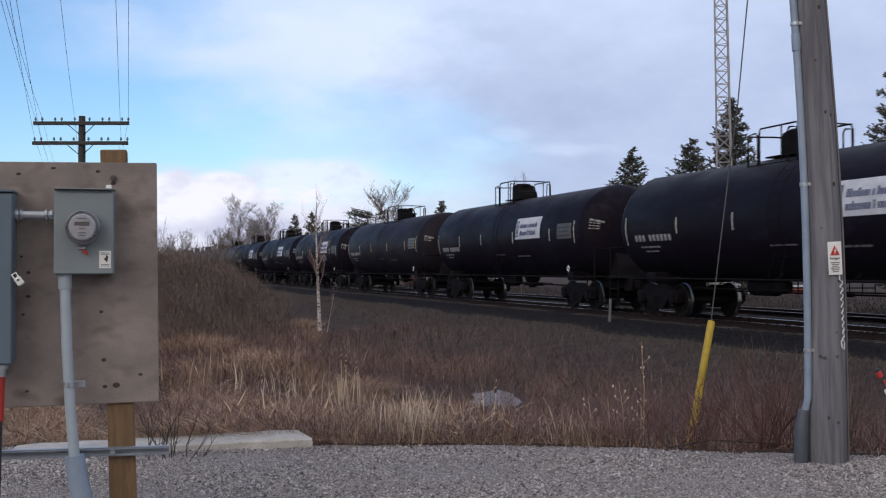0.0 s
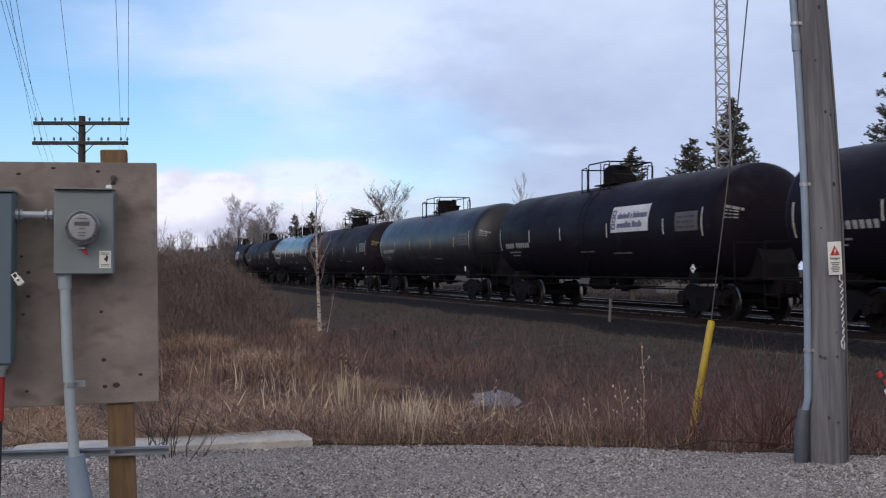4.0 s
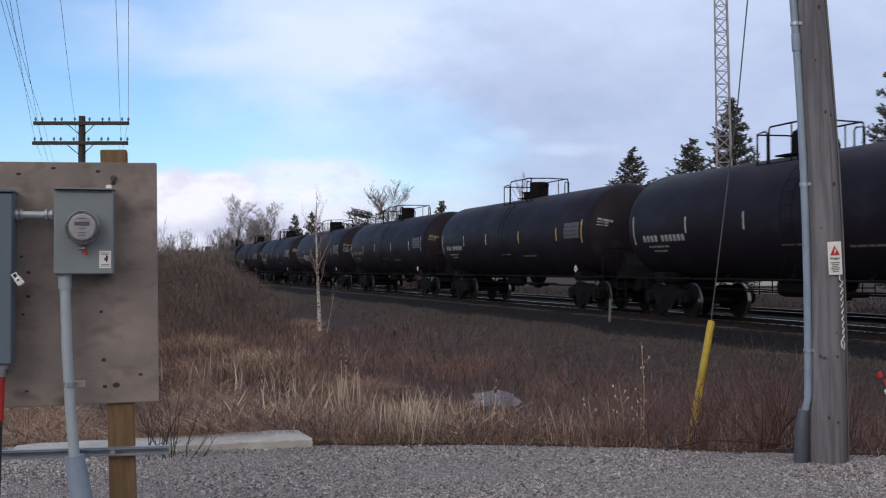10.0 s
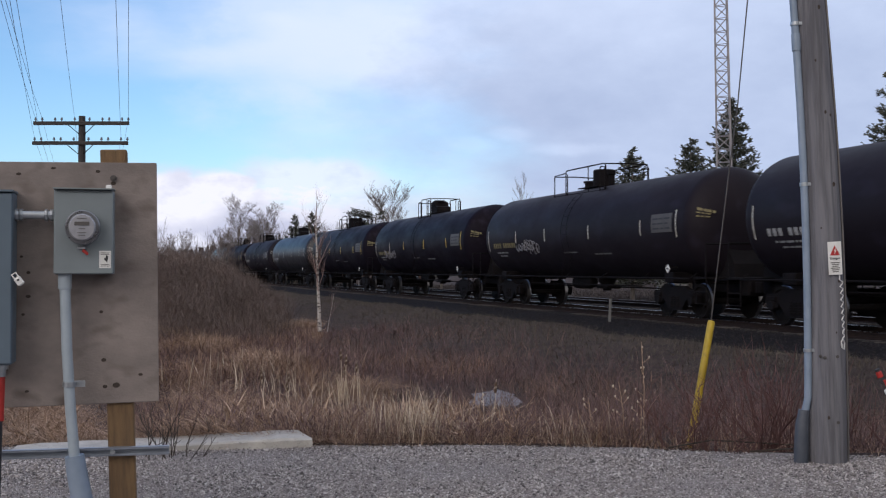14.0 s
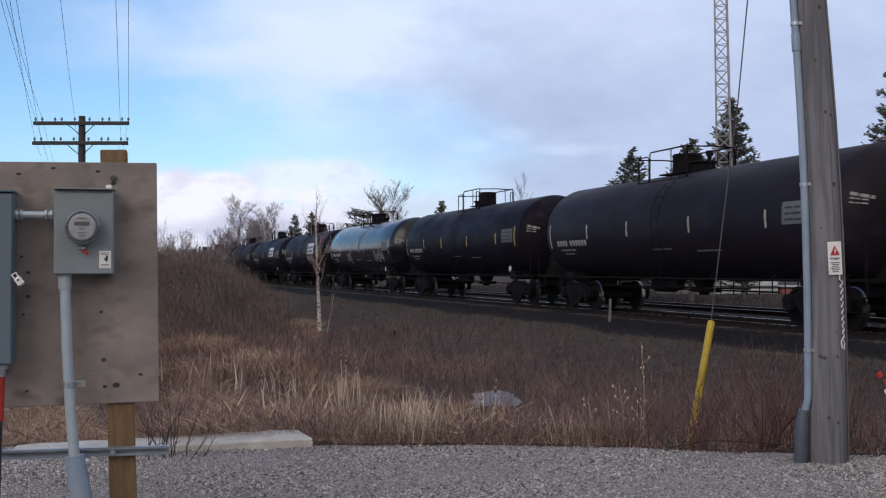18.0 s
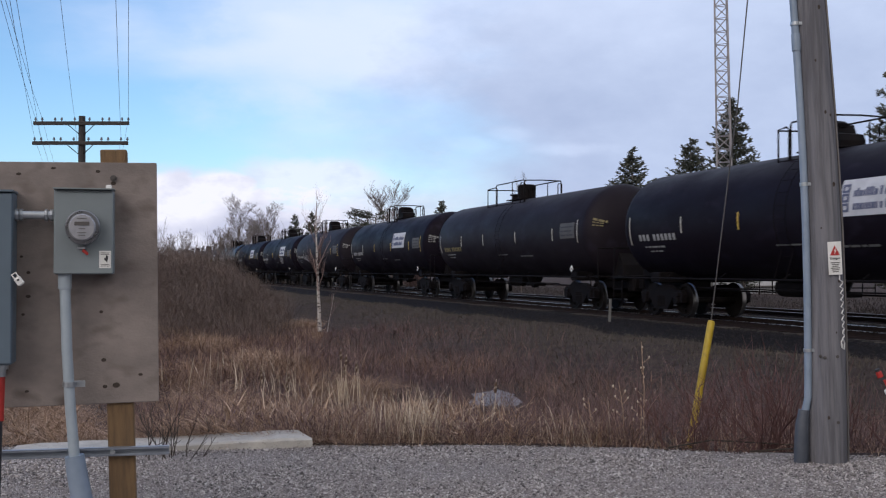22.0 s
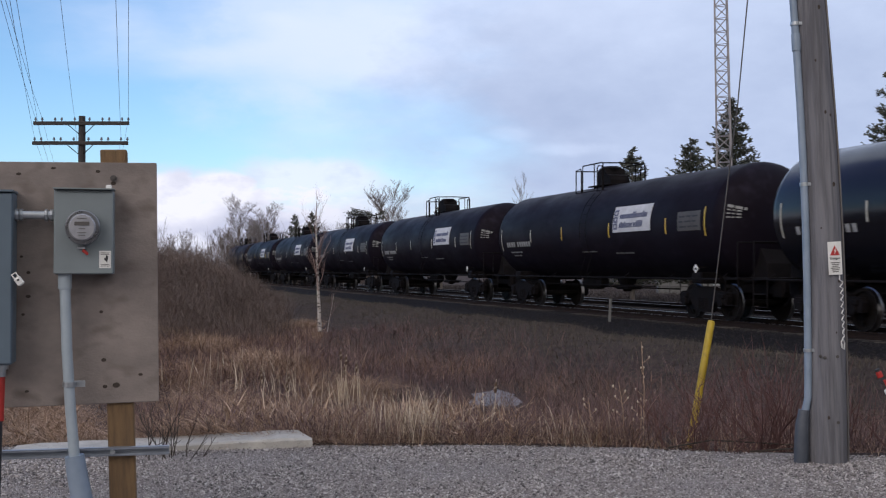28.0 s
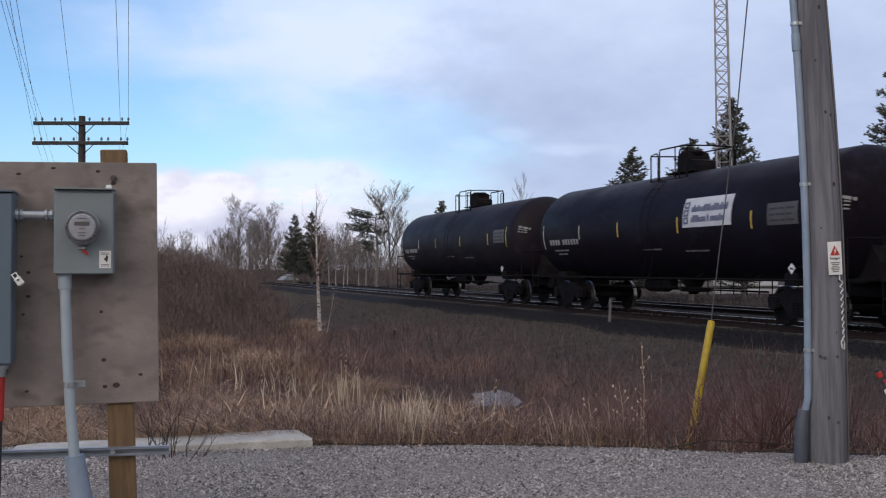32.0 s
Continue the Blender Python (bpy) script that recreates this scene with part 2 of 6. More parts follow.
M["panel_light"] = material("pale_data_panel", (0.1373, 0.1373, 0.1352), 0.6, other=(0.1011, 0.1011, 0.09868), scale=3)
M["graffiti"] = material("sprayed_white", (0.24, 0.24, 0.26), 0.7, other=(0.13, 0.13, 0.145), scale=8)
M["chalk"] = material("chalk_white", (0.66, 0.66, 0.66), 0.8, other=(0.5, 0.5, 0.5), scale=20)
M["stencil_dim"] = material("worn_stencil", (0.26, 0.26, 0.26), 0.7, other=(0.14, 0.14, 0.14), scale=8)
M["bark"] = material("grey_bark", (0.11, 0.095, 0.085), 0.95, other=(0.17, 0.15, 0.135), scale=9, stretch=(1, 1, 0.4))
M["bark_far"] = material("grey_brown_bark", (0.10, 0.083, 0.075), 0.95, spec=0.2, other=(0.15, 0.128, 0.118), scale=3)
# distance haze is put into the thicket's light tints
M["thicket"] = material("hazed_thicket", (0.16, 0.13, 0.12), 0.95, spec=0.2, island=[(0.078, 0.060, 0.054), (0.135, 0.108, 0.098), (0.205, 0.172, 0.160)])
M["birch"] = material("white_bark", (0.52, 0.48, 0.45), 0.85, other=(0.34, 0.30, 0.28), scale=4, stretch=(1, 1, 3), speckle=((0.05, 0.04, 0.037), 7, 0.54, 0.60))
M["twig_red"] = material("red_brown_twig", (0.14, 0.075, 0.068), 0.9, spec=0.2, island=[(0.045, 0.024, 0.023), (0.095, 0.050, 0.047), (0.18, 0.107, 0.100)])
M["scrub"] = material("reddish_scrub", (0.12, 0.055, 0.048), 0.9, spec=0.2, island=[(0.060, 0.038, 0.035), (0.100, 0.066, 0.060), (0.150, 0.104, 0.095)])
M["twig_pale"] = material("pale_twig", (0.16, 0.13, 0.115), 0.95, spec=0.2, island=[(0.10, 0.082, 0.075), (0.165, 0.139, 0.129), (0.255, 0.222, 0.208)])
M["birch_twig"] = material("pinkish_twig", (0.2, 0.12, 0.1), 0.9, spec=0.2, island=[(0.13, 0.082, 0.074), (0.20, 0.135, 0.120), (0.34, 0.26, 0.24)])
M["straw_pale"] = material("bleached_straw", (0.4624, 0.3428, 0.2456), 0.85, spec=0.2, island=[(0.205, 0.126, 0.078), (0.32, 0.214, 0.142), (0.44, 0.316, 0.222), (0.60, 0.46, 0.35)])
M["twig"] = material("brown_twig", (0.09, 0.065, 0.05), 0.95, spec=0.2, island=[(0.09, 0.063, 0.048), (0.15, 0.11, 0.084), (0.23, 0.175, 0.135)])
M["brush"] = material("grey_brown_brush", (0.15, 0.12, 0.10), 0.95, spec=0.2, island=[(0.085, 0.064, 0.054), (0.14, 0.110, 0.093), (0.21, 0.172, 0.148)])
M["brush_red"] = material("red_brown_brush", (0.15, 0.105, 0.09), 0.95, spec=0.2, island=[(0.080, 0.054, 0.048), (0.135, 0.096, 0.084), (0.20, 0.150, 0.130)])
M["reed"] = material("bleached_reed", (0.45, 0.37, 0.27), 0.85, spec=0.2, island=[(0.34, 0.265, 0.19), (0.50, 0.41, 0.31), (0.72, 0.62, 0.50)])
M["straw"] = material("dry_straw", (0.2882, 0.1762, 0.09665), 0.85, spec=0.2, island=[(0.090, 0.050, 0.030), (0.166, 0.098, 0.060), (0.258, 0.160, 0.102), (0.350, 0.232, 0.154), (0.52, 0.375, 0.275)])
# lowest tint of both weeds is darkened as shadow between the stalks
M["weed_dark"] = material("purple_brown_weed", (0.1047, 0.05586, 0.04533), 0.9, spec=0.2, island=[(0.03572, 0.02253, 0.02306), (0.1047, 0.06703, 0.06799), (0.1518, 0.09776, 0.09748), (0.2095, 0.1396, 0.136)])
M["weed"] = material("brown_weed", (0.1024, 0.05645, 0.04533), 0.9, spec=0.2, island=[(0.03942, 0.02484, 0.02244), (0.1229, 0.07809, 0.06799), (0.1843, 0.1176, 0.09967), (0.2867, 0.1929, 0.1587)])
M["cattail"] = material("cattail_fluff", (0.10, 0.062, 0.042), 0.95, other=(0.42, 0.36, 0.29), scale=30, mix=(0.5, 0.62))
M["rough_grass"] = material("rough_dark_grass", (0.06, 0.05, 0.038), 0.9, spec=0.2, island=[(0.026, 0.021, 0.020), (0.043, 0.036, 0.033), (0.058, 0.049, 0.044), (0.078, 0.066, 0.060)])
M["turf"] = material("dull_grass", (0.09, 0.078, 0.056), 0.9, spec=0.2, island=[(0.062, 0.052, 0.043), (0.090, 0.078, 0.060), (0.115, 0.101, 0.078), (0.150, 0.130, 0.103)])
M["spruce"] = material("spruce_needles", (0.0405, 0.06, 0.0375), 0.8, island=[(0.0243, 0.03, 0.02375), (0.04725, 0.0552, 0.0425), (0.081, 0.0864, 0.0675), (0.1215, 0.12, 0.0975)])
M["water"] = material("ice_film", (0.07, 0.068, 0.075), 0.6, other=(0.24, 0.24, 0.26), scale=3, bump=0.1, bump_scale=10)
M["roof"] = material("pale_roof", (0.27, 0.28, 0.30), 0.8, other=(0.2, 0.21, 0.23), scale=2)
M["siding"] = material("white_siding", (0.46, 0.47, 0.49), 0.7, other=(0.34, 0.35, 0.37), scale=2)
M["brick_red"] = material("red_wall", (0.30, 0.10, 0.08), 0.85, other=(0.22, 0.08, 0.065), scale=3)
M["window_dark"] = material("dark_pane", (0.02, 0.022, 0.026), 0.08)


# ---- mesh helpers ----
class Shape:
    """Collects points and faces of one mesh."""

    def __init__(self):
        self.v, self.f, self.k = [], [], []

    def add(self, pts, faces, slot=0):
        n = len(self.v)
        self.v += [tuple(p) for p in pts]
        self.f += [tuple(i + n for i in f) for f in faces]
        self.k += [slot] * len(faces)
        return self

    def box(self, c, s, m=None, slot=0, bevel=0.0):
        x, y, z = (q / 2 for q in s)
        if bevel:
            b = bevel
            pts = []
            for (zz, ins) in ((-z, b), (-z + b, 0), (z - b, 0), (z, b)):
                pts += [(-x + ins + b, -y + ins, zz), (x - ins - b, -y + ins, zz), (x - ins, -y + ins + b, zz), (x - ins, y - ins - b, zz),
                        (x - ins - b, y - ins, zz), (-x + ins + b, y - ins, zz), (-x + ins, y - ins - b, zz), (-x + ins, -y + ins + b, zz)]
            fs = [tuple(range(7, -1, -1)), tuple(range(24, 32))]
            fs += [(r * 8 + i, r * 8 + (i + 1) % 8, r * 8 + 8 + (i + 1) % 8, r * 8 + 8 + i) for r in range(3) for i in range(8)]
        else:
            pts = [(a, b_, c_) for a in (-x, x) for b_ in (-y, y) for c_ in (-z, z)]
            fs = [(0, 1, 3, 2), (4, 6, 7, 5), (0, 4, 5, 1), (2, 3, 7, 6), (0, 2, 6, 4), (1, 5, 7, 3)]
        m = m or Matrix()
        return self.add([m @ Vector(p) + Vector(c) for p in pts], fs, slot)

    def tube(self, path, radii, seg=6, slot=0, cap=True):
        path = [Vector(p) for p in path]
        if isinstance(radii, (int, float)):
            radii = [radii] * len(path)
        pts, n = [], len(path)
        side = None
        for i, p in enumerate(path):
            d = (path[min(i + 1, n - 1)] - path[max(i - 1, 0)]).normalized()
            if side is None:
                side = d.orthogonal().normalized()
            side = (side - d * side.dot(d)).normalized()
            up = d.cross(side)
            pts += [p + (side * math.cos(2 * math.pi * j / seg) + up * math.sin(2 * math.pi * j / seg)) * radii[i] for j in range(seg)]
        fs = [(i * seg + j, i * seg + (j + 1) % seg, (i + 1) * seg + (j + 1) % seg, (i + 1) * seg + j) for i in range(n - 1) for j in range(seg)]
        if cap:
            fs += [tuple(range(seg - 1, -1, -1)), tuple(range((n - 1) * seg, n * seg))]
        return self.add(pts, fs, slot)

    def lathe(self, profile, seg=24, axis="z", c=(0, 0, 0), slot=0):
        """profile: (radius, height) from one end to the other, turned about an axis through c."""
        pts = []
        for r, h in profile:
            for j in range(seg):
                a = 2 * math.pi * j / seg
                u, w = r * math.cos(a), r * math.sin(a)
                p = {"z": (u, w, h), "x": (h, u, w), "y": (w, h, u)}[axis]
                pts.append((p[0] + c[0], p[1] + c[1], p[2] + c[2]))
        n = len(profile)
        fs = [(i * seg + j, i * seg + (j + 1) % seg, (i + 1) * seg + (j + 1) % seg, (i + 1) * seg + j) for i in range(n - 1) for j in range(seg)]
        fs += [tuple(range(seg - 1, -1, -1)), tuple(range((n - 1) * seg, n * seg))]
        return self.add(pts, fs, slot)

    def plate(self, outline, t, m=None, slot=0):
        """A flat outline in x, z, of thickness t along y."""
        n = len(outline)
        pts = [(x, -t / 2, z) for x, z in outline] + [(x, t / 2, z) for x, z in outline]
        fs = [tuple(range(n)), tuple(range(2 * n - 1, n - 1, -1))] + [(i, i + n, (i + 1) % n + n, (i + 1) % n) for i in range(n)]
        m = m or Matrix()
        return self.add([m @ Vector(p) for p in pts], fs, slot)

    def mesh(self, name, mats, smooth=False):
        me = bpy.data.meshes.new(name)
        me.from_pydata(self.v, [], self.f)
        for m in (mats if isinstance(mats, (list, tuple)) else [mats]):
            me.materials.append(m)
        me.polygons.foreach_set("material_index", self.k)
        if smooth:
            me.polygons.foreach_set("use_smooth", [True] * len(self.f))
            me.set_sharp_from_angle(angle=radians(38))
        me.update()
        return me


def part(name, shape, mat, parent, label="", smooth=False, at=None):
    """Links a shape (or a mesh) as one part under a thing or a part."""
    me = shape if isinstance(shape, bpy.types.Mesh) else shape.mesh(name, mat, smooth)
    ob = new(name, me)
    ob.parent = parent
    if at is not None:
        ob.matrix_basis = at
    return tagged(ob, label) if label else ob


def thing(name, label, category, at=None, group="", kind=""):
    ob = new(name)
    ob.empty_display_size = 0.2
    if at is not None:
        ob.matrix_basis = at
    return tagged(ob, label, category, group, kind)


def solid(name, shape, mat, label, category, at=None, group="", kind="", smooth=False):
    me = shape if isinstance(shape, bpy.types.Mesh) else shape.mesh(name, mat, smooth)
    ob = new(name, me)
    if at is not None:
        ob.matrix_basis = at
    return tagged(ob, label, category, group, kind)


def tri_mesh(name, verts, tris, mat):
    """A large mesh from arrays."""
    me = bpy.data.meshes.new(name)
    me.vertices.add(len(verts))
    me.vertices.foreach_set("co", np.asarray(verts, dtype=np.float32).ravel())
    tris = np.asarray(tris, dtype=np.int32)
    me.loops.add(tris.size)
    me.loops.foreach_set("vertex_index", tris.ravel())
    me.polygons.add(len(tris))
    me.polygons.foreach_set("loop_start", np.arange(0, tris.size, 3, dtype=np.int32))
    me.materials.append(mat)
    me.update(calc_edges=True)
    return me


# ---- the plan: one straight double track, the lot, the ditch ----
TURN = math.atan2(618.0, 1956.0)          # the track runs off to the left of the view
RAIL_Z = 0.09                             # top of rail
TRACK_X = 17.0                            # where the near track crosses the camera's line
AWAY = Vector((-math.sin(TURN), math.cos(TURN), 0))
ACROSS = Vector((math.cos(TURN), math.sin(TURN), 0))
TRACK = Matrix.Translation((TRACK_X, 0, RAIL_Z)) @ Matrix.Rotation(TURN - math.pi / 2, 4, "Z")   # +x: the train's way
D_TRACK = TRACK_X * math.cos(TURN)
SECOND = 4.7


def smooth01(a):
    a = np.clip(a, 0, 1)
    return a * a * (3 - 2 * a)


def lot_edge(x):
    return 8.77 - 0.024 * (x + 0.2) ** 2 - 0.055 * x + 0.05 * np.sin(x * 1.9)


def ground_z(x, y):
    """Height of the ground at arrays or numbers x, y."""
    x, y = np.asarray(x, float), np.asarray(y, float)
    d = D_TRACK - (x * math.cos(TURN) + y * math.sin(TURN))     # distance on the near side of the track
    beyond = y - lot_edge(x)
    ditch = -0.42 * smooth01(beyond / 2.2) - 0.36 * smooth01((beyond - 1.5) / 7.0)
    low = -0.30
    bank = smooth01((9.0 - d) / 5.5)
    z = np.where(beyond > 0, ditch * (1 - bank) + low * bank, 0.0)
    far = smooth01((np.hypot(x, y) - 60) / 60)
    z = z * (1 - far) + low * far
    z = np.where(d < -9, low, z)
    z = z + 0.05 * np.sin(x * 0.9 + 1.0) * np.sin(y * 0.7) * smooth01(beyond / 3)
    return np.where(beyond > 0, z, -0.06)


# ---- ground, lot, track ----
def build_ground():
    def steps(lo, mid, hi, fine, n):
        a = np.arange(-mid, mid, fine)
        g = np.geomspace(1, (hi - mid) + 1, n) - 1
        return np.concatenate([-(mid + g[::-1]), a[1:], mid + g])
    xs = steps(0, 32, 2600, 0.5, 26)
    ys = np.concatenate([-(30 + np.geomspace(1, 2000, 14)[::-1] - 1), np.arange(-29, 60, 0.5), 60 + np.geomspace(1, 3000, 30) - 1])
    X, Y = np.meshgrid(xs, ys)
    V = np.stack([X, Y, ground_z(X, Y)], -1).reshape(-1, 3)
    w = len(xs)
    i = (np.arange(len(ys) - 1)[:, None] * w + np.arange(w - 1)[None, :]).ravel()
    T = np.concatenate([np.stack([i, i + 1, i + w + 1], 1), np.stack([i, i + w + 1, i + w], 1)])
    tagged(new("ground", tri_mesh("ground", V, T, M["earth"])), "brown winter earth with dead grass", "ground", kind="structure")
    # gravel lot: a low crowned sheet with a rounded edge
    xs = np.arange(-14, 14.01, 0.25)
    rows = []
    for k in (-8.0, -4.0, 0.0, 2.0, 4.0, 5.0, 6.0, 6.6, 7.2, 99.0, 100.0):
        if k < 90:
            rows.append(np.stack([xs, np.full_like(xs, k), 0 * xs], 1))
        else:
            e = lot_edge(xs) + (0.0 if k == 99.0 else 0.22) + 0.05 * np.sin(xs * 5.3) + 0.03 * np.sin(xs * 13.1)
            rows.append(np.stack([xs, e, np.full_like(xs, 0.0 if k == 99.0 else -0.12)], 1))
    V = np.concatenate(rows)
    w = len(xs)
    i = (np.arange(len(rows) - 1)[:, None] * w + np.arange(w - 1)[None, :]).ravel()
    T = np.concatenate([np.stack([i, i + 1, i + w + 1], 1), np.stack([i, i + w + 1, i + w], 1)])
    lot = tagged(new("pavement", tri_mesh("gravel_lot", V, T, M["gravel"])), "lot of pale grey crushed gravel", "gravel lot", kind="structure")
    return lot


def scatter_stones(name, label, mat, pts, sizes, rng):
    """Loose stones as one object: six-pointed lumps, each turned and squashed its own way."""
    n = len(pts)
    base = np.array([(1, 0, 0), (-1, 0, 0), (0, 1, 0), (0, -1, 0), (0, 0, 1), (0, 0, -0.6)], float)
    tri = np.array([(0, 2, 4), (2, 1, 4), (1, 3, 4), (3, 0, 4), (2, 0, 5), (1, 2, 5), (3, 1, 5), (0, 3, 5)])
    a = rng.uniform(0, 6.28, n)
    sq = rng.uniform(0.6, 1.2, (n, 6, 1)) * base[None] * np.stack([rng.uniform(0.7, 1.3, n), rng.uniform(0.6, 1.0, n), rng.uniform(0.4, 0.8, n)], 1)[:, None]
    c, s = np.cos(a)[:, None], np.sin(a)[:, None]
    V = np.stack([sq[..., 0] * c - sq[..., 1] * s, sq[..., 0] * s + sq[..., 1] * c, sq[..., 2] + sq[..., 0] * rng.uniform(-0.4, 0.4, (n, 1))], -1)
    V = V * sizes[:, None, None] + pts[:, None]
    T = (tri[None] + (np.arange(n) * 6)[:, None, None]).reshape(-1, 3)
    return tagged(new(name, tri_mesh(name, V.reshape(-1, 3), T, mat)), label, "gravel", kind="stuff")


def build_gravel_stones():
    rng = np.random.default_rng(4)
    n = 95000
    y = 6.35 + rng.random(n) * 2.6
    x = rng.uniform(-0.46, 0.46, n) * y
    ok = y < lot_edge(x) + 0.16
    x, y = x[ok], y[ok]
    drop = np.where(y > lot_edge(x), -0.06, 0.0)
    size = rng.gamma(2.6, 0.0018, len(x)) + 0.0022
    size = np.where(rng.random(len(x)) < 0.018, rng.uniform(0.009, 0.019, len(x)), size) * (1 + 0.3 * np.sin(x * 2.3 + y) * np.sin(y * 3.1 - x))
    scatter_stones("loose_gravel", "loose pale grey crushed stones on the lot", M["gravel_stone"], np.stack([x, y, drop + 0.004], 1), np.minimum(size, 0.035), rng)


def to_world(s, off, z=0.0):
    """A place by metres along the train's way, metres across to the far side, and height over the rail."""
    return TRACK @ Vector((s, off, z))


def build_track():
    for k, off in ((1, 0.0), (2, SECOND)):
        bed = Shape()
        prof = [(-4.1, -0.62), (-2.9, -0.42), (-1.75, -0.17), (1.75, -0.17), (2.6, -0.34 if k == 1 else -0.42), (3.6, -0.6)]
        for s0, s1 in ((-260, 40),):
            n = 60
            pts, fs = [], []
            for i in range(n + 1):
                s = s0 + (s1 - s0) * i / n
                pts += [tuple(to_world(s, off + o, z + 0.015 * math.sin(s * 0.8 + o * 2))) for o, z in prof]
            w = len(prof)
            fs = [(i * w + j, i * w + j + 1, (i + 1) * w + j + 1, (i + 1) * w + j) for i in range(n) for j in range(w - 1)]
            bed.add(pts, [f[::-1] for f in fs])
        tr = solid("railway_track", bed, M["ballast"], "straight railway track on a ballast bed coloured for the train's shade" if k == 1 else "second railway track on ballast beyond the train", "railway track", kind="structure")
        rail_prof = [(-0.068, -0.16), (0.068, -0.16), (0.068, -0.145), (0.012, -0.12), (0.012, -0.045), (0.036, -0.035), (0.036, -0.006), (0.026, 0.0), (-0.026, 0.0), (-0.036, -0.006), (-0.036, -0.035), (-0.012, -0.045), (-0.012, -0.12), (-0.068, -0.145)]
        for side in (-0.7525, 0.7525):
            r = Shape()
            n = len(rail_prof)
            pts = [tuple(to_world(s, off + side + o, z)) for s in (-260, 40) for o, z in rail_prof]
            fs = [(j, (j + 1) % n, n + (j + 1) % n, n + j) for j in range(n)]
            r.add(pts, fs)
            r.k = [1 if j in (6, 7, 8) else 0 for j in range(n)]
            part("rail", r.mesh("rail", [M["rail"], M["rail_head" if k == 1 else "rail_worn"]]), None, tr)
        tie = Shape().box((0, 0, -0.24), (0.23, 2.6, 0.17), bevel=0.012).mesh("tie", M["tie"])
        rnd = random.Random(3 + k)
        if k == 1:
            for i in range(290):
                s = 12 - i * 0.53
                m = TRACK @ pose(s + rnd.uniform(-0.03, 0.03), off + rnd.uniform(-0.05, 0.05), rnd.uniform(-0.012, 0.012), 0, 0, rnd.uniform(-1, 1))
                part("tie", tie, None, tr, at=m)
        else:
            more = Shape()
            for i in range(290):
                m = TRACK @ pose(12 - i * 0.53, off + rnd.uniform(-0.06, 0.06), 0)
                more.box(m @ Vector((0, 0, -0.24)), (0.23, 2.6, 0.17), m.to_3x3())
            ob = part("tie_row", more, M["tie"], tr)
            ob["kind"] = "stuff"


def build_ballast_stones():
    rng = np.random.default_rng(6)
    n = 26000
    s, o = 14 - 62 * rng.random(n) ** 1.3, rng.uniform(-3.9, -0.9, n)
    z = np.interp(o, [-4.1, -2.9, -1.75, 0], [-0.62, -0.42, -0.17, -0.17])
    W = np.array(TRACK)
    P = np.stack([W[0, 0] * s + W[0, 1] * o + W[0, 3], W[1, 0] * s + W[1, 1] * o + W[1, 3], z + RAIL_Z + 0.01], 1)
    scatter_stones("track_ballast", "loose ballast stones along the track, coloured for the train's shade", M["ballast_stone"], P, rng.uniform(0.014, 0.036, n), rng)


build_ground()
build_gravel_stones()
build_track()
build_ballast_stones()


# ---- meter board on its post ----
SWING = Matrix.Translation((-1.80, 5.62, 0)) @ Matrix.Rotation(radians(14), 4, "Z") @ Matrix.Translation((1.80, -5.62, 0))   # the board faces the lot's middle


